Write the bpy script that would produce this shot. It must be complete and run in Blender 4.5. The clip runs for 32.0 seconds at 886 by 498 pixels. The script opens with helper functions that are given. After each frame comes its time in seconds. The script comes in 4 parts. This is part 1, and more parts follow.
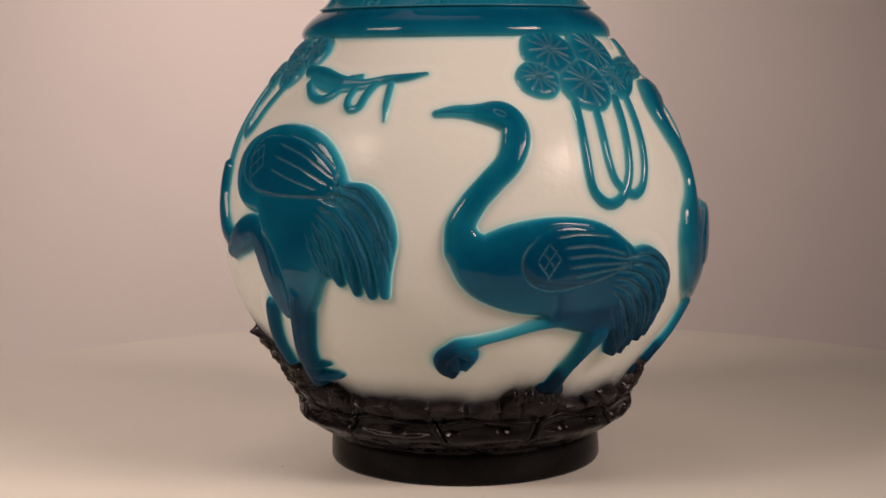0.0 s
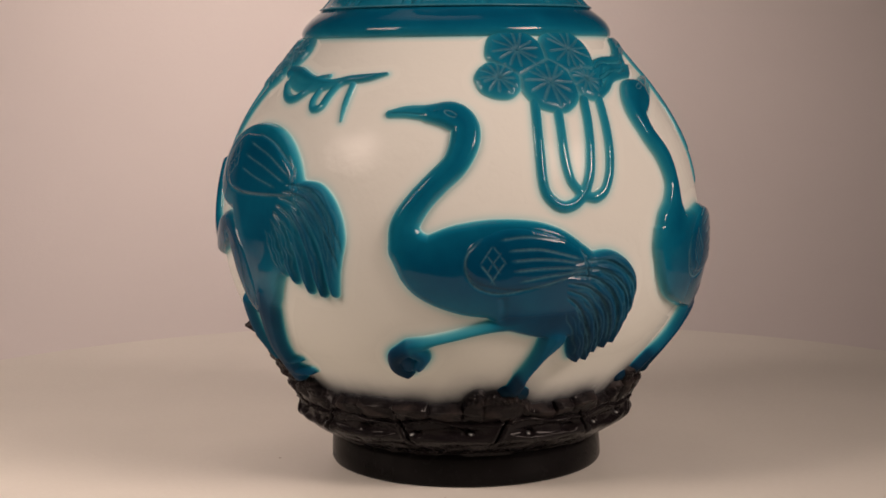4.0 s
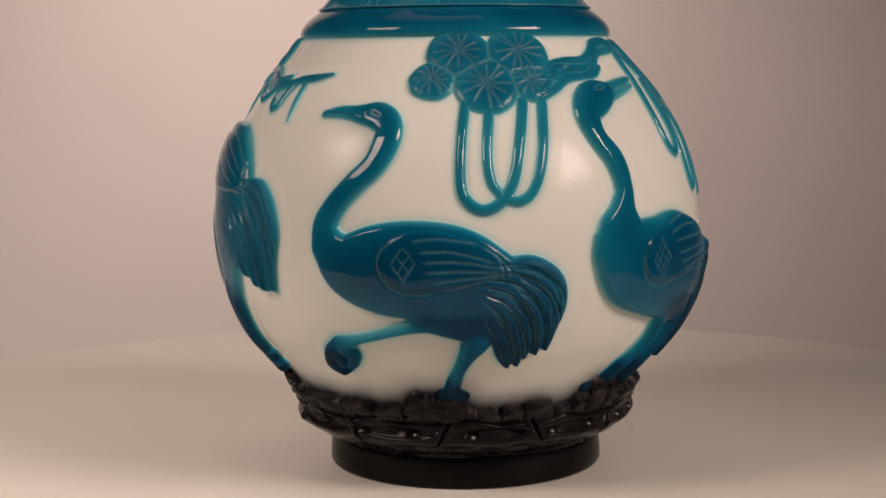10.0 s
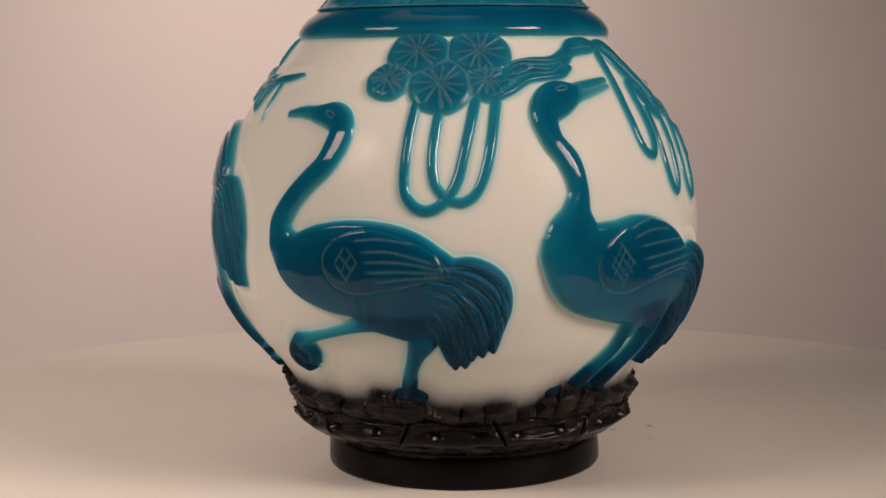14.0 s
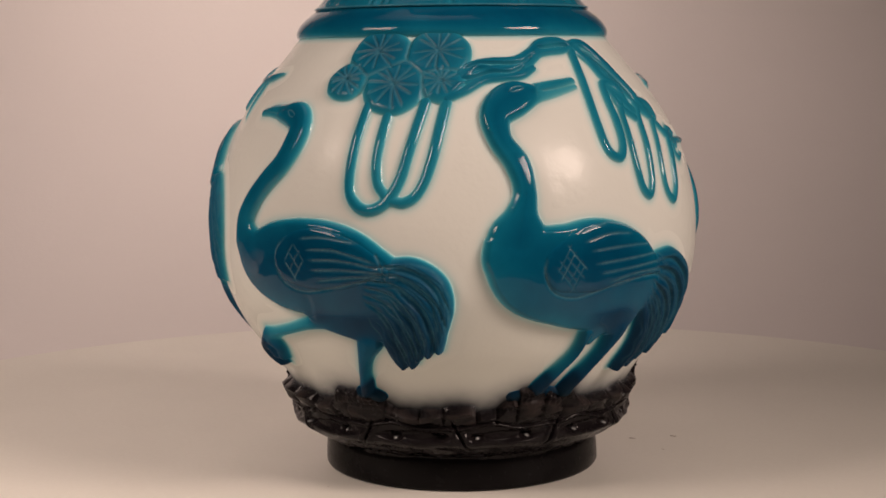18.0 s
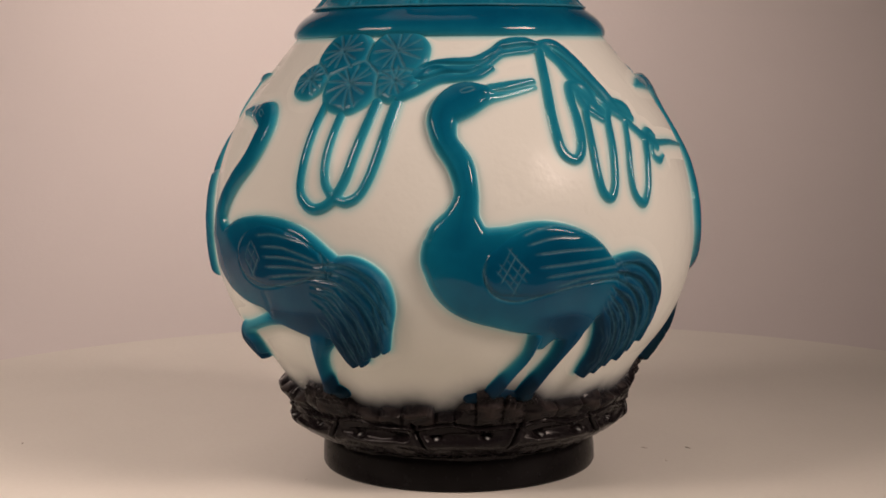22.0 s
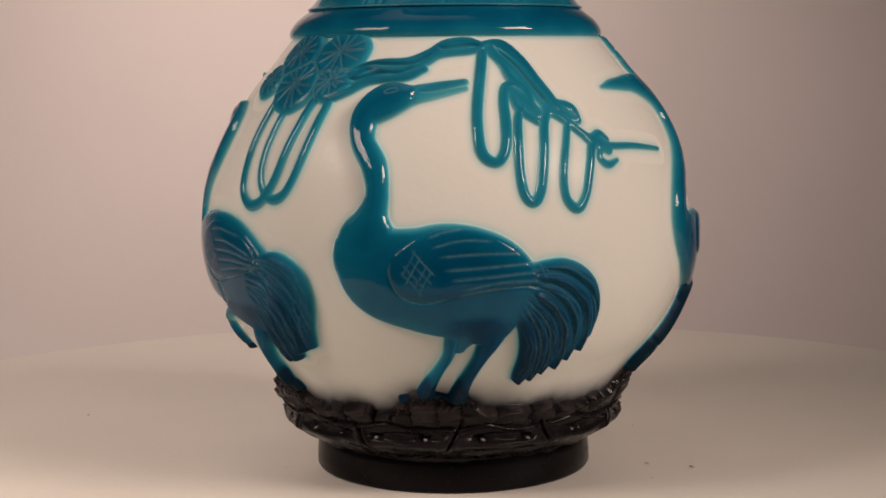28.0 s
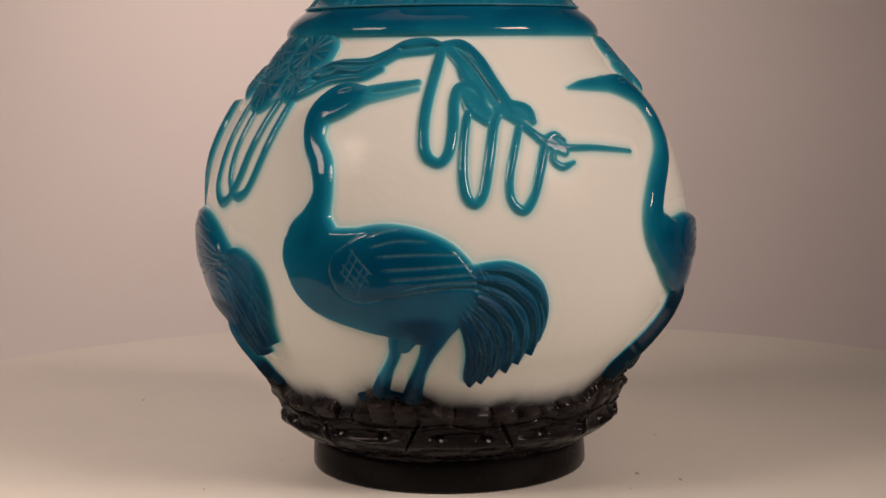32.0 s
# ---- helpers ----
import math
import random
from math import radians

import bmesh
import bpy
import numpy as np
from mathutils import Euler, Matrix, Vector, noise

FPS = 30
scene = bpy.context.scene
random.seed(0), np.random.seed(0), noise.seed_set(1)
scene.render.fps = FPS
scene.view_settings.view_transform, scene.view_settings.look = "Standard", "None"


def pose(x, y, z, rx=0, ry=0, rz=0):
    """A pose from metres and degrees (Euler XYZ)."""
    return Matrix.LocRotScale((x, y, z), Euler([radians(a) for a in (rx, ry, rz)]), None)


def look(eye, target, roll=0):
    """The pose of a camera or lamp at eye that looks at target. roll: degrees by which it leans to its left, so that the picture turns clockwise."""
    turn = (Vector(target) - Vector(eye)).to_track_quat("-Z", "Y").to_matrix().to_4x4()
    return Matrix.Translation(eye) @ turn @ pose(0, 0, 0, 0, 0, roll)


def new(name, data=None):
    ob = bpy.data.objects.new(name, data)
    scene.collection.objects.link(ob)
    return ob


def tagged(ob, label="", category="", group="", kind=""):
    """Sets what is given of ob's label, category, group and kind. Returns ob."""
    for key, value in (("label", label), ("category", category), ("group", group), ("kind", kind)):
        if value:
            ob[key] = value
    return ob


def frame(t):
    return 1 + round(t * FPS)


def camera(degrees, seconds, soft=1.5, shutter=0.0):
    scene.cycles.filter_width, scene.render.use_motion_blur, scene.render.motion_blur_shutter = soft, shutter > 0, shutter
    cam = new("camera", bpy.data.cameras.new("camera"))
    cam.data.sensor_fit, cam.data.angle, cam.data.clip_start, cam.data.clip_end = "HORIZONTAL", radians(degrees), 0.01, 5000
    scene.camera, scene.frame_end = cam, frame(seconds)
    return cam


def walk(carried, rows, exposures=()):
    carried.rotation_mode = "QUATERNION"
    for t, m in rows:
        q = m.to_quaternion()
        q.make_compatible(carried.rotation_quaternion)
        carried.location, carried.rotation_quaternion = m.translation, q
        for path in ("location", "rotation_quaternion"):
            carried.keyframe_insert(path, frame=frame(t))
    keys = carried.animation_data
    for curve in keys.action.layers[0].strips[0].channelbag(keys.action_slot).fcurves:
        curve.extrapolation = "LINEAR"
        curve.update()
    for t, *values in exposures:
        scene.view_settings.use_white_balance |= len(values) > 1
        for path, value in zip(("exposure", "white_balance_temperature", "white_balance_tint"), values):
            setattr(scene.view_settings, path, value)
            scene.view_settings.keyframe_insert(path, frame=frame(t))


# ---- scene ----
cam = camera(31.357, 32.0, soft=1.65)
EYE = (0.0, -0.53, 0.13285)
VIEW = look(EYE, (-0.0002, 0.0, 0.07065), -0.569)
walk(cam, [(0, VIEW), (32, VIEW)], exposures=[(0, -0.26), (28.0, -0.25), (28.8, -0.38), (30.5, -0.38), (32, -0.33)])

# ---- light: a dim studio room with two softboxes in front of the turntable ----
world = bpy.data.worlds.new("studio_air")
scene.world = world
world.use_nodes = True
world.node_tree.nodes["Background"].inputs[0].default_value = (0.9, 0.86, 0.84, 1)
world.node_tree.nodes["Background"].inputs[1].default_value = 0.02


def softbox(name, eye, target, width, height, watts, colour, spread):
    data = bpy.data.lights.new(name, "AREA")
    data.shape, data.size, data.size_y = "RECTANGLE", width, height
    data.energy, data.color, data.spread = watts, colour, radians(spread)
    new(name, data).matrix_world = look(eye, target)


WARM = (1.0, 0.77, 0.66)
softbox("softbox_side", (-0.64, -0.38, 0.58), (-0.298, 0.011, 0.041), 0.36, 0.27, 1.44, WARM, 80)
softbox("softbox_front", (0.86, -0.64, 0.70), (-0.232, -0.239, 0.096), 0.46, 0.35, 2.55, WARM, 63)
softbox("softbox_backdrop", (-0.325, 0.287, 0.883), (-0.028, 0.893, 0.156), 0.25, 0.25, 1.31, WARM, 69.5)
# added overhead fill that softens the vase's shadows on the disc
softbox("fill_top", (-0.457, -0.15, 1.70), (-0.326, -0.43, 0.0), 1.50, 1.50, 0.59, WARM, 50)

# ---- the vase's form: profile of revolution and a conformal map of its skin ----
LEAN = (-0.00205 / 0.142, -0.00113 / 0.142)
PROFILE = ((0.026, 0.0535), (0.036, 0.0604), (0.048, 0.0700), (0.062, 0.0767), (0.078, 0.0792),
           (0.094, 0.0778), (0.110, 0.0727), (0.124, 0.0642), (0.134, 0.0560), (0.143, 0.0487))


def glide(knots, z):
    """A smooth curve through the knots (z, r)."""
    zk, rk = np.array(knots).T
    step = np.diff(zk)
    slope = np.diff(rk) / step
    m = np.concatenate([slope[:1], (slope[:-1] * step[1:] + slope[1:] * step[:-1]) / (step[1:] + step[:-1]), slope[-1:]])
    z = np.clip(z, zk[0], zk[-1])
    i = np.clip(np.searchsorted(zk, z) - 1, 0, len(zk) - 2)
    s, d = (z - zk[i]) / step[i], step[i]
    return ((2 * s**3 - 3 * s**2 + 1) * rk[i] + (s**3 - 2 * s**2 + s) * d * m[i]
            + (-2 * s**3 + 3 * s**2) * rk[i + 1] + (s**3 - s**2) * d * m[i + 1])


Z_TAB = np.linspace(0.010, 0.150, 2801)
R_TAB = glide(PROFILE, Z_TAB)
R_TAB = np.where(Z_TAB < 0.026, 0.0535 - (0.026 - Z_TAB) * 0.65, R_TAB)
R_TAB = np.where(Z_TAB > 0.143, 0.0487 - (Z_TAB - 0.143) * 0.75, R_TAB)
W_TAB = np.concatenate([[0], np.cumsum(np.hypot(np.diff(Z_TAB), np.diff(R_TAB)) / ((R_TAB[1:] + R_TAB[:-1]) / 2))])
W_TAB = np.degrees(W_TAB - np.interp(0.078, Z_TAB, W_TAB))
W_COLLAR = np.interp(0.1409, Z_TAB, W_TAB)
SLOPE_TAB = np.gradient(R_TAB, Z_TAB)


def skin(turn, w, high):
    """Places on the vase: turn in degrees round it, w in degrees up its skin, high in mm above it."""
    z = np.interp(w, W_TAB, Z_TAB)
    r = np.interp(z, Z_TAB, R_TAB)
    k = np.interp(z, Z_TAB, SLOPE_TAB)
    n = np.sqrt(1 + k * k)
    r, z = r + high * 0.001 / n, z - high * 0.001 * k / n
    a = np.radians(turn)
    return np.stack([r * np.cos(a) + LEAN[0] * z, r * np.sin(a) + LEAN[1] * z, z], -1)


# ---- materials ----
def principled(name):
    m = bpy.data.materials.new(name)
    m.use_nodes = True
    t = m.node_tree
    return m, t, t.nodes["Principled BSDF"]


def node(t, kind, **values):
    n = t.nodes.new(kind)
    for key, value in values.items():
        n.inputs[key].default_value = value
    return n


def noise_at(t, scale, detail=3.0, rough=0.55):
    c = t.nodes.new("ShaderNodeTexCoord")
    n = node(t, "ShaderNodeTexNoise", Scale=scale, Detail=detail, Roughness=rough)
    t.links.new(c.outputs["Object"], n.inputs["Vector"])
    return n.outputs["Fac"]


def ramp(t, source, low, high, start=0.3, end=0.7):
    r = node(t, "ShaderNodeMapRange")
    for i, v in enumerate((start, end, low, high)):
        r.inputs[i + 1].default_value = v
    t.links.new(source, r.inputs[0])
    return r.outputs[0]


def math_node(t, kind, a, b):
    n = t.nodes.new("ShaderNodeMath")
    n.operation = kind
    for i, v in enumerate((a, b)):
        if isinstance(v, (int, float)):
            n.inputs[i].default_value = v
        else:
            t.links.new(v, n.inputs[i])
    return n.outputs[0]


def bump(t, shader, source, strength, distance):
    b = node(t, "ShaderNodeBump", Strength=strength, Distance=distance)
    t.links.new(source, b.inputs["Height"])
    t.links.new(b.outputs[0], shader.inputs["Normal"])


MILK = (0.715, 0.732, 0.684)


def cased_glass(name, absorb, own, rough, frost_colour, mottled=0.12, shine=0.5):
    """Coloured glass laid over milk-white glass: the thicker the layer, the deeper its colour."""
    m, t, s = principled(name)
    thick = t.nodes.new("ShaderNodeAttribute")
    thick.attribute_name = "thickness"
    frost = t.nodes.new("ShaderNodeAttribute")
    frost.attribute_name = "frost"
    depth = math_node(t, "MULTIPLY", thick.outputs["Fac"], ramp(t, noise_at(t, 70, 4), 1 - mottled, 1 + mottled))
    mix = t.nodes.new("ShaderNodeCombineColor")
    for i in range(3):
        passed = math_node(t, "POWER", math.exp(-absorb[i]), depth)
        t.links.new(math_node(t, "ADD", math_node(t, "MULTIPLY", passed, MILK[i] - own[i]), own[i]), mix.inputs[i])
    ground = t.nodes.new("ShaderNodeMix")
    ground.data_type = "RGBA"
    t.links.new(math_node(t, "MULTIPLY", frost.outputs["Fac"], ramp(t, noise_at(t, 900, 2), 0.3, 1.0)), ground.inputs["Factor"])
    t.links.new(mix.outputs[0], ground.inputs["A"])
    ground.inputs["B"].default_value = (*frost_colour, 1)
    t.links.new(ground.outputs["Result"], s.inputs["Base Color"])
    scuff = ramp(t, noise_at(t, 260, 5, 0.7), rough * 0.7, rough * 1.5)
    laid = ramp(t, thick.outputs["Fac"], 0.0, 1.0, 0.05, 0.9)
    scuff = math_node(t, "ADD", 0.25, math_node(t, "MULTIPLY", laid, math_node(t, "SUBTRACT", scuff, 0.25)))
    matt = t.nodes.new("ShaderNodeAttribute")
    matt.attribute_name = "matt"
    ground_off = math_node(t, "ADD", math_node(t, "MULTIPLY", frost.outputs["Fac"], 0.7), math_node(t, "MULTIPLY", matt.outputs["Fac"], 0.42))
    t.links.new(math_node(t, "ADD", scuff, ground_off), s.inputs["Roughness"])
    s.inputs["IOR"].default_value = 1.5
    worn = ramp(t, matt.outputs["Fac"], 1.0, 0.4, 0.0, 1.0)
    t.links.new(math_node(t, "MULTIPLY", ramp(t, laid, 0.085, shine, 0.0, 1.0), worn), s.inputs["Specular IOR Level"])
    grain = math_node(t, "ADD", noise_at(t, 90, 2), math_node(t, "MULTIPLY", noise_at(t, 900, 3), 0.09))
    bump(t, s, math_node(t, "MULTIPLY", grain, laid), 0.3, 0.0003)
    return m


TEAL = cased_glass("teal_cased_glass", (1.85, 0.645, 0.43), (0.0006, 0.0125, 0.0165), 0.045, (0.10, 0.24, 0.26), 0.10, 0.235)
BLACK = cased_glass("black_cased_glass", (1.9, 1.85, 1.75), (0.0078, 0.0064, 0.0072), 0.22, (0.060, 0.045, 0.040), 0.3, 0.12)


def plain(name, colour, rough, scale=60.0, vary=0.06, relief=0.0, fine=300.0, shine=0.5, scuff=1.0):
    m, t, s = principled(name)
    mix = t.nodes.new("ShaderNodeMix")
    mix.data_type = "RGBA"
    t.links.new(ramp(t, noise_at(t, scale, 4), 0.0, 1.0), mix.inputs["Factor"])
    mix.inputs["A"].default_value = (*[c * (1 - vary) for c in colour], 1)
    mix.inputs["B"].default_value = (*[min(1, c * (1 + vary)) for c in colour], 1)
    t.links.new(mix.outputs["Result"], s.inputs["Base Color"])
    t.links.new(ramp(t, noise_at(t, fine, 3), rough * (1 - 0.15 * scuff), min(1, rough * (1 + 0.2 * scuff))), s.inputs["Roughness"])
    s.inputs["Specular IOR Level"].default_value = shine
    if relief:
        bump(t, s, noise_at(t, fine, 3), 0.3, relief)
    return m


WHITE_GLASS = plain("milk_white_glass", MILK, 0.21, 45, 0.004, 0.0008, 130, 0.14, 0.5)
FOOT_GLASS = plain("black_foot_glass", (0.0044, 0.0038, 0.0043), 0.24, 120, 0.3, 0.0001, 300, 0.09)
DISC_WHITE = plain("white_satin_laminate", (0.745, 0.735, 0.675), 0.46, 14, 0.025, 0.0002, 500)
PAPER = plain("grey_white_backdrop_paper", (0.73, 0.70, 0.695), 0.85, 5, 0.02, 0.0004, 350)
TABLE = plain("dark_table_board", (0.05, 0.045, 0.04), 0.6, 9, 0.04, 0.0003, 200)
ROOM = plain("grey_studio_paint", (0.28, 0.26, 0.25), 0.8, 3, 0.05, 0.0005, 80)
LINT = plain("grey_lint", (0.56, 0.52, 0.48), 0.9, 900, 0.3)


# ---- mesh helpers ----
def part(name, bm, material, parent, label=""):
    me = bpy.data.meshes.new(name)
    bm.to_mesh(me)
    bm.free()
    me.materials.append(material)
    ob = new(name, me)
    ob.parent = parent
    return tagged(ob, label)


def sheet(name, places, faces, material, parent, label="", normals=None, **values):
    """One mesh from arrays of places and quads, with point attributes."""
    me = bpy.data.meshes.new(name)
    me.vertices.add(len(places))
    me.vertices.foreach_set("co", places.astype(np.float32).ravel())
    me.loops.add(faces.size)
    me.loops.foreach_set("vertex_index", faces.astype(np.int32).ravel())
    me.polygons.add(len(faces))
    me.polygons.foreach_set("loop_start", np.arange(0, faces.size, 4, dtype=np.int32))
    me.polygons.foreach_set("use_smooth", np.ones(len(faces), dtype=bool))
    me.update(calc_edges=True)
    for key, value in values.items():
        me.attributes.new(key, "FLOAT", "POINT").data.foreach_set("value", value.astype(np.float32))
    if normals is not None:
        me.normals_split_custom_set_from_vertices(normals.tolist())
    me.materials.append(material)
    ob = new(name, me)
    ob.parent = parent
    return tagged(ob, label)


def quads(keep):
    """The quads of a grid of points, as indices, where keep (a grid of cells) is true."""
    ny, nx = keep.shape[0] + 1, keep.shape[1] + 1
    j, i = np.nonzero(keep)
    a = j * nx + i
    return np.stack([a, a + 1, a + nx + 1, a + nx], -1)


def lathe(name, rows, material, parent, label="", steps=256, thickness=None):
    """A closed turn of the rows (z, r) about the vase's leaning axis."""
    z, r = np.array(rows).T
    a = np.linspace(0, 2 * np.pi, steps, endpoint=False)
    places = np.stack([r[:, None] * np.cos(a) + LEAN[0] * z[:, None], r[:, None] * np.sin(a) + LEAN[1] * z[:, None],
                       z[:, None] + 0 * a], -1).reshape(-1, 3)
    i, j = np.meshgrid(np.arange(steps), np.arange(len(z) - 1))
    k = (i + 1) % steps
    faces = np.stack([j * steps + i, j * steps + k, (j + 1) * steps + k, (j + 1) * steps + i], -1).reshape(-1, 4)
    values = {}
    if thickness is not None:
        values = {"thickness": np.repeat(np.array(thickness, float), steps), "frost": np.zeros(len(places))}
    return sheet(name, places, faces, material, parent, label, **values)


def spline(points, steps=8):
    """A smooth line through points of any dimension."""
    p = np.array(points, float)
    if len(p) < 3:
        return p
    p = np.concatenate([2 * p[:1] - p[1:2], p, 2 * p[-1:] - p[-2:-1]])
    s = np.linspace(0, 1, steps, endpoint=False)[:, None]
    out = []
    for a, b, c, d in zip(p, p[1:], p[2:], p[3:]):
        out.append(0.5 * (2 * b + (c - a) * s + (2 * a - 5 * b + 4 * c - d) * s**2 + (3 * b - a - 3 * c + d) * s**3))
    return np.concatenate([*out, p[-2:-1]])


# how far the carver left each kind of part ground instead of polished
GROUND = {"tai": 1.0, "pad": 0.45, "leg": 1.0, "foo": 1.0, "bra": 0.45, "bel": 0.8}


class Carving:
    """A raised figure in overlay glass, drawn by tapered strokes (turn, w, half width) and cut by grooves."""

    def __init__(self, root, seed=0):
        self.root, self.strokes, self.layers, self.grooves, self.feathers = root, [], [], [], 0
        self.rng = np.random.RandomState(seed)

    def stroke(self, group, high, *points, deep=0.0, proud=0.0):
        self.strokes.append((group, high, deep, spline(points), proud))
        return self

    def layer(self, group, high, *points):
        self.layers.append((group, high, spline(points)))
        return self

    def groove(self, *points, width=0.28, depth=0.19, frost=0.45):
        self.grooves.append((spline(points), width, depth, frost))
        return self

    def fan(self, outer, inner, count, widths, high=2.9, deep=0.6, swell=0.0, proud=0.0):
        """A tail of overlapping locks that spread between an outer and an inner line."""
        u = np.linspace(0, 1, 9)
        lines = [np.stack([np.interp(u, np.linspace(0, 1, len(p)), p[:, k]) for k in (0, 1)], -1) for p in (spline(outer), spline(inner))]
        for n in range(count):
            f = n / (count - 1)
            mid = lines[0] * (1 - f) + lines[1] * f
            out = mid - (lines[0] + lines[1]) / 2
            reach = 1 + swell * math.sin(math.pi * f) + self.rng.uniform(-0.055, 0.055)
            root = mid[:1]
            mid = root + (mid - root) * (1 + (reach - 1) * u[:, None])
            mid = mid + 0.12 * np.sin(u * 7 + n * 1.7)[:, None] * out / (np.linalg.norm(out, axis=1)[:, None] + 1e-6)
            wide = widths[0] * (1 - f) + widths[1] * f
            half = wide * np.interp(u, (0, 0.35, 0.75, 0.93, 1), (0.7, 1.0, 1.0, 0.86, 0.62))
            self.feather(*[(*p, h) for p, h in zip(mid, half)], high=high + 0.5 * (n % 2) - 0.15 * (n % 3), deep=deep * (0.2 + 1.1 * f),
                         lines=(-0.45, 0.05, 0.5), proud=proud)
            d = np.gradient(mid, axis=0)
            side = np.stack([-d[:, 1], d[:, 0]], -1) / np.linalg.norm(d, axis=1)[:, None]
            if n:
                self.groove(*[tuple(p) for p in (mid + side * half[:, None] * 0.95)[:-1]], width=0.34, depth=0.75, frost=0.34)
        return self

    def feather(self, *points, high=2.9, deep=0.6, lines=(-0.62, -0.2, 0.25, 0.68), proud=0.0):
        """A tail feather with grooves along it."""
        self.feathers += 1
        self.stroke("tail%d" % self.feathers, high, *points, deep=deep, proud=proud)
        p = spline(points)
        d = np.gradient(p[:, :2], axis=0)
        n = np.stack([-d[:, 1], d[:, 0]], -1) / np.linalg.norm(d, axis=1)[:, None]
        for f in lines:
            lo = int(len(p) * self.rng.uniform(0.05, 0.3))
            hi = int(len(p) * self.rng.uniform(0.88, 1.0))
            wave = 0.1 * np.sin(np.arange(len(p)) * 0.35 + self.rng.uniform(0, 6))
            side = p[:, :2] + n * (p[:, 2] * (f + wave))[:, None]
            self.grooves.append((side[lo:hi], 0.22, self.rng.uniform(0.12, 0.35), self.rng.uniform(0.10, 0.36)))
        return self

    @staticmethod
    def reach(turn, w, line, more):
        """Window of the grid round a line."""
        a, b = line[:, 0], line[:, 1]
        i = np.searchsorted(turn, (a.min() - more, a.max() + more))
        j = np.searchsorted(w, (b.min() - more, b.max() + more))
        return slice(j[0], j[1]), slice(i[0], i[1])

    @staticmethod
    def distance(t, w, line):
        """Distance from grid points to a line, less its half width where it has one."""
        best, along = np.full(t.shape, 99.0), np.zeros(t.shape)
        n = len(line) - 1
        for k, (p, q) in enumerate(zip(line[:-1], line[1:])):
            e = q[:2] - p[:2]
            s = np.clip(((t - p[0]) * e[0] + (w - p[1]) * e[1]) / max(e @ e, 1e-9), 0, 1)
            d = np.hypot(t - p[0] - s * e[0], w - p[1] - s * e[1])
            if line.shape[1] > 2:
                d = d - (p[2] + s * (q[2] - p[2]))
            near = d < best
            best, along = np.where(near, d, best), np.where(near, (k + s) / n, along)
        return best, along

    def build(self, parent, label="", names=None, step=0.13, edge=1.7, skirt=3.4, material=None, separate=0.0, dense=0.0, rise=1.0):
        every = np.concatenate([s[3] for s in self.strokes])
        more = every[:, 2].max() + skirt + 0.5
        turn = np.arange(every[:, 0].min() - more, every[:, 0].max() + more, step)
        w = np.arange(max(every[:, 1].min() - more, W_TAB[2]), min(every[:, 1].max() + more, W_COLLAR), step)
        tt, ww = np.meshgrid(turn, w)
        soft, total, high, deep, weight = 0.22, np.zeros(tt.shape), np.zeros(tt.shape), np.zeros(tt.shape), np.zeros(tt.shape)
        matt, proud = np.zeros(tt.shape), np.zeros(tt.shape)
        groups, reach = [], {}
        for group, up, dark, line, more in self.strokes:
            if group and group not in groups:
                groups.append(group)
                reach[group] = np.full(tt.shape, 99.0)
            win = self.reach(turn, w, line, line[:, 2].max() + 4.3)
            d, _ = self.distance(tt[win], ww[win], line)
            total[win] += np.exp(-np.clip(d, -8, 8) / soft)
            k = np.exp(-np.clip(d, -8, 8) / 0.9)
            high[win] += k * up
            deep[win] += k * dark
            proud[win] += k * more
            matt[win] += k * GROUND.get(group[:3], 0.0)
            weight[win] += k
            if group:
                reach[group][win] = np.minimum(reach[group][win], d)
        nearest = np.stack([reach[group] for group in groups])
        owner = np.argmin(nearest, 0)
        nearest = np.sort(np.concatenate([nearest, np.full((1, *tt.shape), 99.0)]), 0)
        first, second = nearest[0], nearest[1]
        d = -soft * np.log(total + 1e-30)
        d = np.where(total == 0, 9.0, d)
        x = np.clip(-d, 0, None)
        high, deep, matt = high / (weight + 1e-30), deep / (weight + 1e-30) + dense, matt / (weight + 1e-30)
        proud /= weight + 1e-30
        s = np.clip((0.45 - d) / (edge + 0.45), 0, 1)
        q = 0.55 * np.sqrt(1 - (1 - np.clip(x / edge, 0, 1)) ** 2) + 0.45 * s * s * (3 - 2 * s)
        wall = 1 - np.exp(-x * (1 + 0.8 * np.clip(deep, 0, None)) / 0.3)
        h = high * (0.86 * q + 0.24 * (1 - np.exp(-x / 4.0)))
        smooth = h
        frost = np.zeros(tt.shape)
        if separate:
            gap = np.exp(-(((second - first) / separate) ** 2)) * (d < -0.3) * (second < 3.0)
            h -= 0.3 * gap * q
            frost = np.maximum(frost, 0.5 * gap)
        for group, rise, line in self.layers:
            groups.append(group)
            win = self.reach(turn, w, line, line[:, 2].max() + 1)
            e, _ = self.distance(tt[win], ww[win], line)
            inside = np.clip(-e / 1.3, 0, 1)
            h[win] += rise * np.sqrt(1 - (1 - inside) ** 2) * q[win]
            owner[win] = np.where((e < 0) & (x[win] > 0), len(groups) - 1, owner[win])
        for line, width, depth, white in self.grooves:
            win = self.reach(turn, w, line, 4 * width)
            if tt[win].size == 0 or len(line) < 2:
                continue
            e, along = self.distance(tt[win], ww[win], line[:, :2])
            cut = np.exp(-((e / width) ** 2)) * np.clip(np.minimum(along, 1 - along) * 8 + 0.25, 0, 1)
            h[win] -= depth * cut * q[win]
            frost[win] = np.maximum(frost[win], white * cut * q[win])
        h = np.clip(h, 0, None)
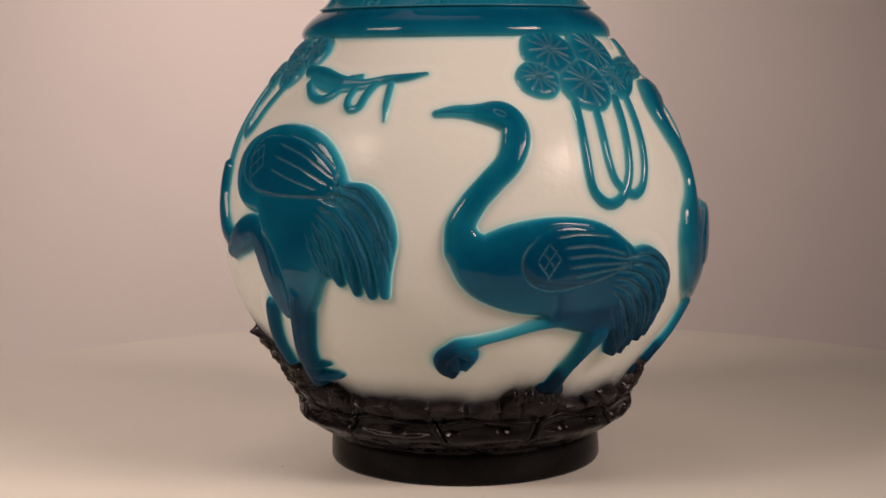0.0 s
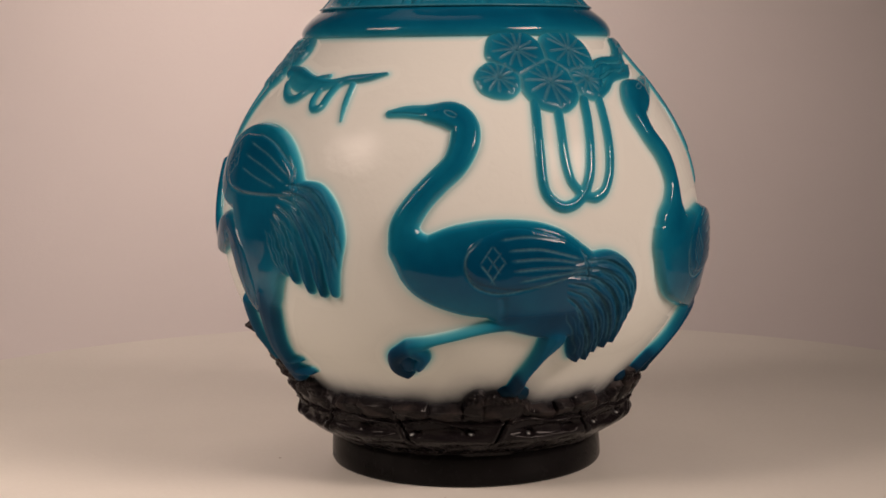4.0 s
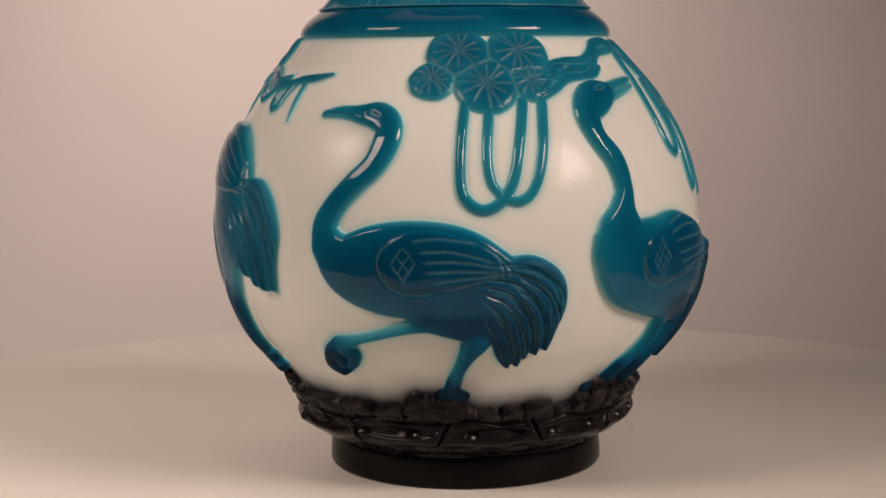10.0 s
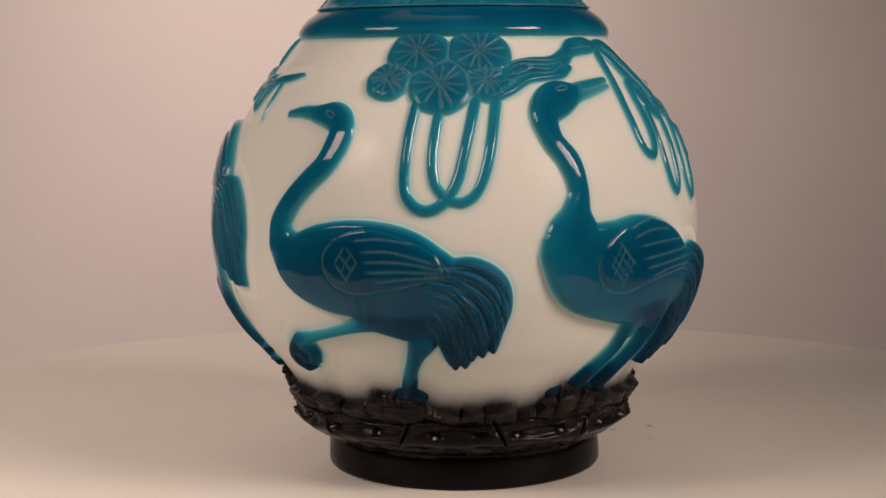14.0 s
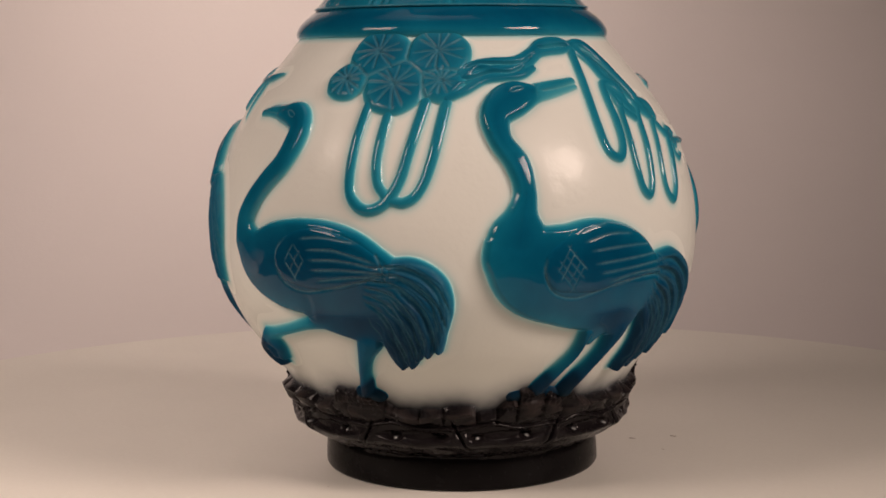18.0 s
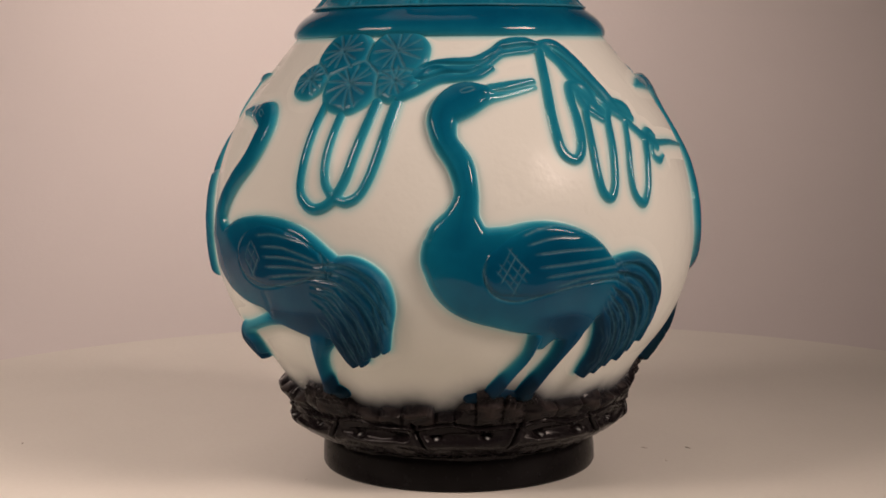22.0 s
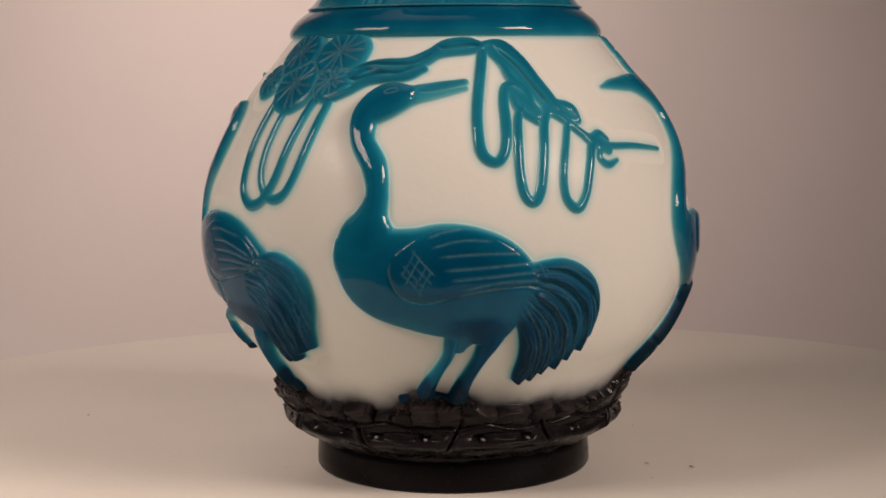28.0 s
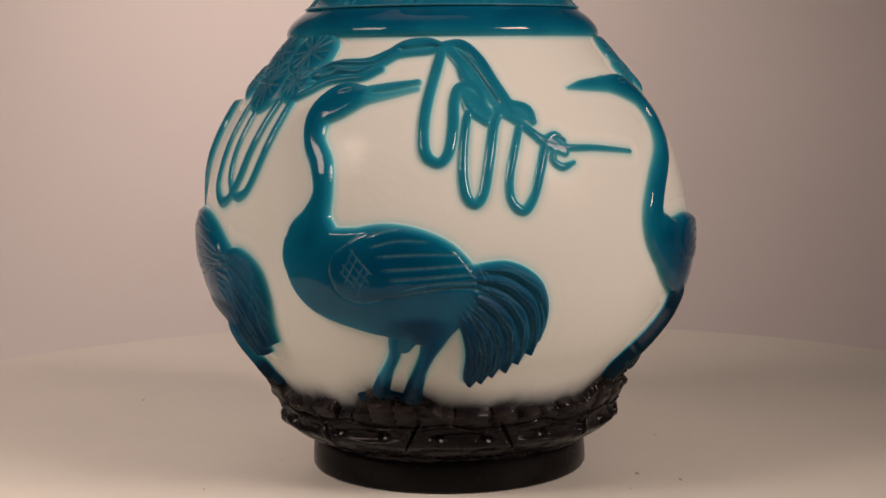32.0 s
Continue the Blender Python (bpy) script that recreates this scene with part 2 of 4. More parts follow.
        wavy = 0.022 * np.sin(tt * 0.6 + 1.3 * np.sin(ww * 0.5)) + 0.015 * np.sin(ww * 0.9 + tt * 0.6)
        # thin glass at the rim, plus soft shade round the figure put into the colour
        film_shade = 0.24 * (1 + 0.6 * np.clip(deep, 0, 4)) * np.exp(-np.clip(d, 0, None) / 0.8) * np.clip(1.25 - d / skirt * 1.25, 0, 1) ** 2
        thick = np.clip(0.5 * high * wall + 0.5 * smooth + (h - smooth) + deep * wall + 1.5 * (1 - np.exp(-x / 4.5)), 0, None) + film_shade
        lift = rise * h + proud * (0.6 * q + 0.4 * (1 - np.exp(-x / 3.0))) + wavy * q + np.where(d < 0, 0.07, 0.06 * np.clip(1 - d / skirt, 0, 1) ** 2 + 0.013)
        places = skin(tt, ww, lift)
        normals = np.cross(np.gradient(places, axis=1), np.gradient(places, axis=0))
        normals /= np.linalg.norm(normals, axis=2)[..., None]
        near = d < skirt
        keep = near[:-1, :-1] & near[1:, :-1] & near[:-1, 1:] & near[1:, 1:]
        cell = owner[:-1, :-1]
        flat, flat_n = places.reshape(-1, 3), normals.reshape(-1, 3)
        made = None
        for g, group in enumerate(groups):
            if g and group in groups[:g]:
                continue
            like = [k for k, n in enumerate(groups) if n == group]
            f = quads(keep & np.isin(cell, like))
            if not len(f):
                continue
            used, f = np.unique(f, return_inverse=True)
            title = (names or {}).get(group, (group, ""))
            ob = sheet(self.root if made is None else title[0], flat[used], f.reshape(-1, 4), material or TEAL,
                       parent if made is None else made, label if made is None else title[1], flat_n[used],
                       thickness=thick.ravel()[used], frost=frost.ravel()[used], matt=matt.ravel()[used])
            made = made or ob
        return made


# ---- the setting ----
def box(bm, x0, x1, y0, y1, z0, z1):
    m = Matrix.Translation(((x0 + x1) / 2, (y0 + y1) / 2, (z0 + z1) / 2)) @ Matrix.Diagonal((x1 - x0, y1 - y0, z1 - z0, 1))
    bmesh.ops.create_cube(bm, size=1, matrix=m)


def setting(name, boxes, material, label, category):
    bm = bmesh.new()
    for b in boxes:
        box(bm, *b)
    return tagged(part(name, bm, material, None), label, category, kind="structure")


def build_room():
    setting("floor", [(-2.2, 2.2, -2.2, 2.2, -0.88, -0.80)], ROOM, "grey painted studio floor under the table", "floor")
    setting("wall_north", [(-2.2, 2.2, 2.2, 2.3, -0.80, 1.98)], ROOM, "plain grey studio wall behind the backdrop", "wall")
    setting("wall_south", [(-2.2, 2.2, -2.3, -2.2, -0.80, 1.98)], ROOM, "plain grey studio wall behind the camera", "wall")
    setting("wall_east", [(2.2, 2.3, -2.2, 2.2, -0.80, 1.98)], ROOM, "plain grey studio side wall", "wall")
    setting("wall_west", [(-2.3, -2.2, -2.2, 2.2, -0.80, 1.98)], ROOM, "plain grey studio side wall", "wall")
    setting("ceiling", [(-2.3, 2.3, -2.3, 2.3, 1.98, 2.05)], ROOM, "plain grey studio ceiling", "ceiling")
    # the table
    table = tagged(new("table"), "dark board table under the turntable and the backdrop paper", "table")
    table.location = (0, 0, -0.80)
    bm = bmesh.new()
    box(bm, -1.0, 1.0, -0.42, 1.0, 0.735, 0.765)
    bmesh.ops.bevel(bm, geom=bm.edges[:], offset=0.004, segments=2, affect="EDGES")
    part("tabletop", bm, TABLE, table)
    for x in (-0.94, 0.94):
        for y in (-0.36, 0.94):
            bm = bmesh.new()
            box(bm, x - 0.03, x + 0.03, y - 0.03, y + 0.03, 0, 0.735)
            part("leg", bm, TABLE, table)
    # the paper sweep: flat under the turntable, then a wide curve up into a wall
    bend = 0.46
    path = [(0.05, -0.034), (0.12, -0.034), (0.20, -0.034)]
    path += [(0.29 + bend * math.sin(k), -0.034 + bend * (1 - math.cos(k))) for k in np.linspace(0, math.pi / 2, 32)]
    path += [(0.29 + bend, z) for z in (0.6, 0.9, 1.25)]
    xs = np.linspace(-0.98, 0.98, 15)
    y, z = np.array(path).T
    places = np.stack([xs[None, :] + 0 * y[:, None], y[:, None] + 0 * xs, z[:, None] + 0 * xs], -1).reshape(-1, 3)
    ob = sheet("backdrop", places, quads(np.ones((len(path) - 1, len(xs) - 1), bool)), PAPER, None)
    thick = ob.modifiers.new("thickness", "SOLIDIFY")
    thick.thickness, thick.offset = 0.0006, -1
    tagged(ob, "smooth pale grey paper sweep curving up behind the turntable", "backdrop", kind="structure")


def build_turntable():
    ob = tagged(new("turntable"), "round white display turntable with a smooth satin top", "turntable")
    bm = bmesh.new()
    rows = [(0.0, 0.0), (0.2735, 0.0), (0.2748, -0.0004), (0.2756, -0.0014), (0.2758, -0.003), (0.2758, -0.011),
            (0.2750, -0.0125), (0.0, -0.0125)]
    rings = []
    for r, z in rows:
        if r == 0:
            rings.append([bm.verts.new((0, 0, z))])
        else:
            rings.append([bm.verts.new((r * math.cos(a), r * math.sin(a), z)) for a in np.linspace(0, 2 * math.pi, 192, endpoint=False)])
    for lower, upper in zip(rings, rings[1:]):
        for i in range(192):
            k = (i + 1) % 192
            loop = [lower[i % len(lower)], lower[k % len(lower)], upper[k % len(upper)], upper[i % len(upper)]]
            face = bm.faces.new(list(dict.fromkeys(loop))[::-1])
            face.smooth = 1 < len(lower) and 1 < len(upper)
    part("platter", bm, DISC_WHITE, ob)
    bm = bmesh.new()
    bmesh.ops.create_cone(bm, cap_ends=True, segments=96, radius1=0.16, radius2=0.15, depth=0.0205,
                          matrix=Matrix.Translation((0, 0, -0.0230)))
    part("motor_base", bm, DISC_WHITE, ob, "low white drum under the platter")
    # flecks of lint lying on the platter
    rng = np.random.RandomState(4)
    for turn, radius, size in FLECKS:
        bm = bmesh.new()
        bmesh.ops.create_icosphere(bm, subdivisions=1, radius=size)
        for v in bm.verts:
            v.co = Vector((v.co.x * rng.uniform(1.2, 2.4), v.co.y * rng.uniform(0.4, 0.9), v.co.z * 0.3))
        a = math.radians(turn)
        bmesh.ops.transform(bm, verts=bm.verts, matrix=pose(radius * math.cos(a), radius * math.sin(a), size * 0.2, 0, 0, turn * 3))
        part("lint_fleck", bm, LINT, ob, "tiny grey fleck of lint")
    return ob


FLECKS = ((69.6, 0.069, 0.0007), (68.5, 0.084, 0.0008), (112.7, 0.079, 0.0005), (-122.2, 0.152, 0.0007), (-55.3, 0.088, 0.0006),
          (-78.3, 0.056, 0.0004), (-163.9, 0.0566, 0.0004), (55.5, 0.075, 0.0005))


# ---- the vase ----
def build_vase():
    vase = tagged(new("vase"), "white glass vase with teal cranes carved in relief above black rocks", "vase")
    # white body
    z = np.concatenate([[0.0105], np.linspace(0.012, 0.1428, 300)])
    r = np.interp(z, Z_TAB, R_TAB)
    lathe("body", list(zip(z, r)), WHITE_GLASS, vase, "milk-white glossy glass globe", 720)
    # foot ring
    rows = [(0.0030, 0.0), (0.0030, 0.0380), (0.0004, 0.0392), (0.0, 0.0400), (0.0, 0.0444), (0.0003, 0.0452), (0.0012, 0.0457),
            (0.0050, 0.0456), (0.0085, 0.0453), (0.0108, 0.0450), (0.0125, 0.0440)]
    lathe("foot_ring", rows, FOOT_GLASS, vase, "plain black glass foot ring", 256)
    # shoulder collar: a smooth rolled band
    rows, thick = [], []
    for z, high, t in ((0.1394, 0.02, 0.02), (0.1401, 0.04, 0.12), (0.1407, 0.07, 0.35), (0.14105, 0.2, 0.7)):
        rows.append((z, float(np.interp(z, Z_TAB, R_TAB)) + high * 0.001))
        thick.append(t)
    rows += [(0.1414, 0.05085), (0.1420, 0.05105), (0.1428, 0.0511), (0.1438, 0.05085), (0.1450, 0.0502), (0.1462, 0.0493), (0.1474, 0.0481),
             (0.1486, 0.0466), (0.1497, 0.0451), (0.1505, 0.0440), (0.1509, 0.0434)]
    thick += [1.5, 2.1, 2.6, 3.0, 3.4, 3.6, 3.8, 3.8, 3.5, 2.9, 2.2]
    fine = np.linspace(0, len(rows) - 1, 60)
    rows = list(zip(*[glide(list(enumerate(v)), fine) for v in zip(*rows)]))
    thick = glide(list(enumerate(thick)), fine)
    lathe("collar", rows, TEAL, vase, "smooth rolled teal glass shoulder band", 360, thick)
    # neck: lappets with narrow sunk slots, then a plain taper to the lip
    steps = 720
    a = np.linspace(0, 360, steps, endpoint=False)
    col = [(0.1500, 0.0434), (0.1503, 0.0449), (0.1506, 0.0451), (0.1509, 0.0449), (0.1512, 0.0443), (0.1525, 0.0431), (0.1540, 0.0418),
           (0.158, 0.0392), (0.164, 0.0362), (0.172, 0.0335), (0.182, 0.0312), (0.20, 0.0290), (0.225, 0.0285), (0.245, 0.0305),
           (0.256, 0.0345), (0.260, 0.0372), (0.2625, 0.0376), (0.2635, 0.0362), (0.262, 0.0345), (0.25, 0.027), (0.225, 0.0245), (0.17, 0.026)]
    zc, rc = np.array(col).T
    slot = np.exp(-(((((a - 8) % 30) - 15) / 1.3) ** 2)) + 0.35 * np.exp(-(((((a - 8) % 30) - 19) / 0.8) ** 2)) \
        + 0.35 * np.exp(-(((((a - 8) % 30) - 11) / 0.8) ** 2))
    vein = 0.5 * np.abs(np.sin(np.radians(a * 36)))
    band = np.where((zc > 0.1511) & (zc < 0.185), 1.0, 0.0)
    high = rc[:, None] - band[:, None] * (slot[None, :] * 0.0013 + vein[None, :] * 0.0001)
    ar = np.radians(a)
    places = np.stack([high * np.cos(ar) + LEAN[0] * zc[:, None], high * np.sin(ar) + LEAN[1] * zc[:, None], zc[:, None] + 0 * ar], -1)
    i, j = np.meshgrid(np.arange(steps), np.arange(len(zc) - 1))
    k = (i + 1) % steps
    faces = np.stack([j * steps + i, j * steps + k, (j + 1) * steps + k, (j + 1) * steps + i], -1).reshape(-1, 4)
    thick = 2.8 - band[:, None] * slot[None, :] * 0.5 + 0 * high
    thick[1:4] = 2.6
    frost = np.zeros(high.shape)
    frost[2:4] = 0.35
    frost += band[:, None] * vein[None, :] * 0.05
    sheet("neck", places.reshape(-1, 3), faces, TEAL, vase, "teal glass neck with carved upright lappets",
          thickness=thick.ravel(), frost=frost.ravel())
    build_rocks(vase)
    build_crane_walking(vase)
    build_crane_calling(vase)
    build_crane_preening(vase)
    build_crane_turning(vase)
    build_pines(vase)
    return vase


ROCK_PROFILE = ((0.0098, 0.0446), (0.0112, 0.0456), (0.0130, 0.0500), (0.0152, 0.0534), (0.0176, 0.0563), (0.0190, 0.0564), (0.0215, 0.0560),
                (0.0240, 0.0568), (0.0270, 0.0584), (0.0300, 0.0596), (0.0330, 0.0612), (0.0400, 0.0655), (0.0500, 0.0725), (0.0600, 0.0772))
# crest of the rocks: (turn, spread, rise in mm) of the mounds on which the cranes stand
MOUNDS = ((-69, 12, 4.9, 2.4), (-12, 15, 5.3, 2.4), (-141, 16, 5.0, 2.0), (-161, 27, 20.5, 1.0), (65, 13, 8.0, 1.8))


def build_rocks(vase):
    rng = np.random.RandomState(11)
    turn = np.arange(-180, 180, 0.24)
    z = np.arange(0.0098, 0.0580, 0.0002)
    tt, zz = np.meshgrid(turn, z)
    # boulders of uneven width along the crest
    edges = [-180.0]
    while edges[-1] < 174:
        edges.append(edges[-1] + rng.uniform(6.0, 12.5))
    edges[-1] = 180.0
    edges = np.array(edges)
    which = np.clip(np.searchsorted(edges, turn, side="right") - 1, 0, len(edges) - 2)
    crest_of = rng.uniform(0.0281, 0.0310, len(edges))
    bulge_of = rng.uniform(-0.6, 1.0, len(edges))
    deep_of = rng.uniform(0.15, 1.3, len(edges))
    tip_of = rng.uniform(-0.35, 0.35, len(edges))
    mid, half = (edges[which] + edges[which + 1]) / 2, (edges[which + 1] - edges[which]) / 2
    u = (turn - mid) / half
    crest = crest_of[which] - 0.0006 * np.abs(u) ** 4 + tip_of[which] * 0.0012 * u
    mound = np.zeros(turn.shape)
    for at, spread, rise, steep in MOUNDS:
        s = np.clip(1 - np.abs(turn - at) / spread, 0, 1)
        mound = np.maximum(mound, rise * 0.001 * np.clip(s * steep, 0, 1))
    lumps = np.array([noise.noise(Vector((t * 0.35, 3.1, 0))) for t in turn])
    crest = crest + mound + np.where(mound > 0.001, 0.0009 * lumps, 0)
    body = np.interp(zz, Z_TAB, R_TAB)
    rock = glide(ROCK_PROFILE, zz)
    fall = np.convolve(np.pad(np.gradient(crest * 1000, 0.24 * 1.05), 6, mode="wrap"), np.ones(13) / 13, "valid")
    up = (crest[None, :] - zz) * 1000 / np.sqrt(1 + fall**2)[None, :]
    lip = np.clip(up / 2.6, 0, 1) ** 0.75
    out = np.maximum(rock - body, 0.0016 + 0.0006 * np.clip(mound / 0.008, 0, 1)[None, :])
    # crest boulders: rounded blocks with sunk joints above the ledge
    joint = np.sqrt(1 - (np.abs(u) ** 8)) [None, :]
    upper = 1 / (1 + np.exp(-(zz - 0.0243) / 0.0003))
    detail = upper * ((joint - 1) * 0.8 * deep_of[which][None, :] + bulge_of[which][None, :] * 0.7 + 0.7 * (1 - u * u)[None, :])
    detail += upper * tip_of[which][None, :] * u[None, :] * 1.4
    rough = np.array([[noise.noise(Vector((t * 0.16, q * 420, 0.0))) for t in turn[::6]] for q in z[::3]])
    rough = np.repeat(np.repeat(rough, 3, 0), 6, 1)[: len(z), : len(turn)]
    ker = np.ones(7) / 7
    rough = np.apply_along_axis(lambda v: np.convolve(np.pad(v, 3, mode="wrap"), ker, "valid"), 1, rough)
    rough = np.apply_along_axis(lambda v: np.convolve(np.pad(v, 1, mode="edge"), np.ones(3) / 3, "valid"), 0, rough)
    knobs = np.abs(np.sin(np.radians(tt * 95) + 2 * rough)) * np.abs(np.sin(zz * 1500 + 3 * rough))
    on_mound = np.clip((zz - (crest - mound)[None, :]) / 0.0012 + 0.4, 0, 1) * (mound > 0.0012)[None, :]
    strata = np.sin(np.pi * (zz * 1000 + 1.2 * rough + 0.03 * tt) / 4.4) ** 2
    steep = np.clip((mound - 0.007) / 0.004, 0, 1)[None, :]
    detail += upper * rough * 0.9 + on_mound * ((knobs * 0.8 - 0.5) * (1 - 0.6 * steep) + steep * (0.9 * strata - 0.2 + 0.8 * rough))
    # ledge under the boulders, wavy
    wave = 0.0238 + 0.0007 * np.sin(np.radians(tt * 11.84 + 66)) + 0.0003 * np.sin(np.radians(tt * 23))
    detail -= 0.65 * np.exp(-(((zz - wave) / 0.0003) ** 2))
    detail += 0.6 * np.exp(-(((zz - wave + 0.0009) / 0.0004) ** 2))
    # slabs with pierced holes, parted by slanting cracks
    lower = (1 - upper) * np.clip((zz - 0.0150) / 0.0020, 0, 1)
    slab = ((tt + 98) % 30.4)
    nth = np.round((tt + 98) / 30.4)
    lean = np.where(nth % 2 > 0, 1.0, -1.0) * (zz - 0.020) * 520
    crack = np.abs(tt + 98 - 30.4 * nth - lean)
    detail -= lower * 1.5 * np.exp(-((crack / 0.28) ** 2))
    detail += lower * 0.5 * np.exp(-(((crack - 1.5) / 0.9) ** 2))
    pits, glint_beads = np.zeros(tt.shape), np.zeros(tt.shape)
    frost = np.zeros(tt.shape)
    for at in (-168, -150, -131, -113, -95, -77.5, -58, -43, -32, -16, 1.6, 16.5, 36, 52, 66, 82, 100, 119, 137, 158):
        high = 0.0199 + rng.uniform(-0.0005, 0.0005)
        s = ((tt - at) / rng.uniform(1.5, 2.3)) ** 2 + ((zz - high) / rng.uniform(0.0008, 0.0011)) ** 2
        pits = np.maximum(pits, np.exp(-(s ** 1.4)))
        side = rng.uniform(-1.3, 1.3)
        # bead that stands in for a hole's glint, raised here and whitened below
        if rng.uniform() < 0.6:
            glint_beads = np.maximum(glint_beads, np.exp(-((((tt - at - side) / 0.95) ** 2 + ((zz - high + 0.0003) / 0.00055) ** 2) ** 2)))
    detail += lower * (1.8 * glint_beads - 1.9 * pits)
    lens = np.sin(np.pi * np.clip((slab - 2.5) / 25.4, 0, 1))
    detail -= lower * 1.1 * np.clip(lens * 1.5, 0, 1) * np.exp(-(((zz - 0.0199) / (0.0005 + 0.0012 * lens)) ** 4))
    # dressed under-edge with shallow lappets
    under = np.exp(-(((zz - 0.0150) / 0.0014) ** 2))
    detail -= under * 0.5 * np.clip(np.cos(np.radians(tt * 18 + 40)), -0.3, 1)
    detail += (1 - upper) * rough * 0.5
    h = (out * 1000 + detail * np.clip(up / 1.0, 0, 1)) * lip
    h = np.where(up > 0, np.maximum(h, 0.1), 0)
    def spread(mask, mm):
        """The mask blurred over so many millimetres, round the ring and up it."""
        out = np.zeros(mask.shape)
        for k in range(-int(mm * 12), int(mm * 12) + 1):
            out += math.exp(-0.5 * (k * 0.25 / mm) ** 2) * np.roll(mask, k, 1)
        rows = np.pad(out, ((90, 90), (0, 0)), mode="edge")
        out = sum(math.exp(-0.5 * (k * 0.2 / mm) ** 2) * rows[90 + k: 90 + k + len(mask)] for k in range(-int(mm * 15), int(mm * 15) + 1))
        return out * (0.25 * 0.2 / (2 * math.pi * mm * mm))

    solid = (up > 0) * 1.0
    top = np.max([np.roll(crest, k) for k in range(-18, 19, 2)], axis=0)
    above = (top[None, :] - zz) * 1000
    # smoky glass thinning above the crest, widened to paint the globe's lower shade
    film_shade = (0.75 * spread(solid, 0.9) + 0.8 * spread(solid, 2.4) + 0.9 * spread(solid, 5.0)) * np.clip(1.5 + above / 8.5, 0, 1)
    thick = np.where(up > 0, 2.6 * (1 - np.exp(-np.clip(up, 0, None) / 1.5)), 0) * (1 - 0.93 * glint_beads * lower) + film_shade * (1 - 0.9 * glint_beads * lower)
    r = body + 0.001 * np.where(up > 0, h + 0.06, 0.03 * np.clip(1 + up / 1.8, 0, 1) + 0.009 + 0.006 * np.clip(1 + above / 8.5, 0, 1) + 0.3 * film_shade + 0.05 * np.clip(film_shade / 0.1, 0, 1))
    r[0] = 0.0440
    a = np.radians(tt)
    places = np.stack([r * np.cos(a) + LEAN[0] * zz, r * np.sin(a) + LEAN[1] * zz, zz], -1)
    normals = np.cross(np.gradient(places, axis=1), np.gradient(places, axis=0))
    normals /= np.linalg.norm(normals, axis=2)[..., None]
    wear = np.clip(rough * 2.2 + 0.15, 0, 1) * (0.1 + 0.9 * upper) * 0.4
    frost = np.where(up > 0.4, np.maximum(frost, wear + 0.1 * pits * lower), 0)
    places, normals = np.concatenate([places, places[:, :1]], 1), np.concatenate([normals, normals[:, :1]], 1)
    thick, frost = np.concatenate([thick, thick[:, :1]], 1), np.concatenate([frost, frost[:, :1]], 1)
    near = np.concatenate([above, above[:, :1]], 1) > -12.6
    keep = near[:-1, :-1] & near[1:, :-1] & near[:-1, 1:] & near[1:, 1:]
    flat, flat_n = places.reshape(-1, 3), normals.reshape(-1, 3)

    def piece(name, cells, parent, label=""):
        f = quads(keep & cells)
        if not len(f):
            return None
        used, f = np.unique(f, return_inverse=True)
        return sheet(name, flat[used], f.reshape(-1, 4), BLACK, parent, label, flat_n[used],
                     thickness=thick.ravel()[used], frost=frost.ravel()[used])

    row, col = np.meshgrid(np.arange(len(turn)), np.arange(len(z) - 1))
    ledge = np.searchsorted(z, 0.0240)
    sill = np.searchsorted(z, 0.0172)
    base = piece("rock_base", col < sill, vase, "black carved glass rockwork ring under the globe")
    number = np.floor((turn + 98) / 30.4).astype(int)
    for n in np.unique(number):
        piece("slab", (col >= sill) & (col < ledge) & (number == n)[row], base)
    for n in np.unique(which):
        piece("boulder", (col >= ledge) & (which == n)[row], base)


def ring(at, radius, squash=0.7, tilt=0.0):
    """A small closed oval of (turn, w) round a centre."""
    a = np.linspace(0, 2 * np.pi, 9)
    return [(at[0] + radius * math.cos(k) * math.cos(tilt) - radius * squash * math.sin(k) * math.sin(tilt),
             at[1] + radius * math.cos(k) * math.sin(tilt) + radius * squash * math.sin(k) * math.cos(tilt)) for k in a]


def hatch(c, at, size, tilt=0.0, rows=3):
    """A lozenge of uneven crossed scratches."""
    for k in np.linspace(-1, 1, rows):
        for s in (-1, 1):
            lo, hi = -1.2 + c.rng.uniform(-0.2, 0.25), 1.2 + c.rng.uniform(-0.25, 0.2)
            at_k = k + c.rng.uniform(-0.1, 0.1)
            p = np.array([((at_k + v) * 0.36, s * (v - at_k) * 0.52) for v in (lo, (lo + hi) / 2, hi)]) * size
            p[1] += c.rng.uniform(-0.12, 0.12, 2)
            p = p @ np.array([[math.cos(tilt), math.sin(tilt)], [-math.sin(tilt), math.cos(tilt)]]) + np.array(at)
            c.groove(*[tuple(q) for q in p], width=0.2, depth=0.15, frost=c.rng.uniform(0.25, 0.6))


CRANE_PARTS = {**{"tail%d" % k: ("tail_feather", "") for k in range(9)}, "wing": ("wing", "folded wing with grooved flight feathers"),
               "leg": ("leg", ""), "foot": ("foot", ""), "beak": ("beak", ""), "leg_up": ("leg", "raised leg with a clenched foot")}


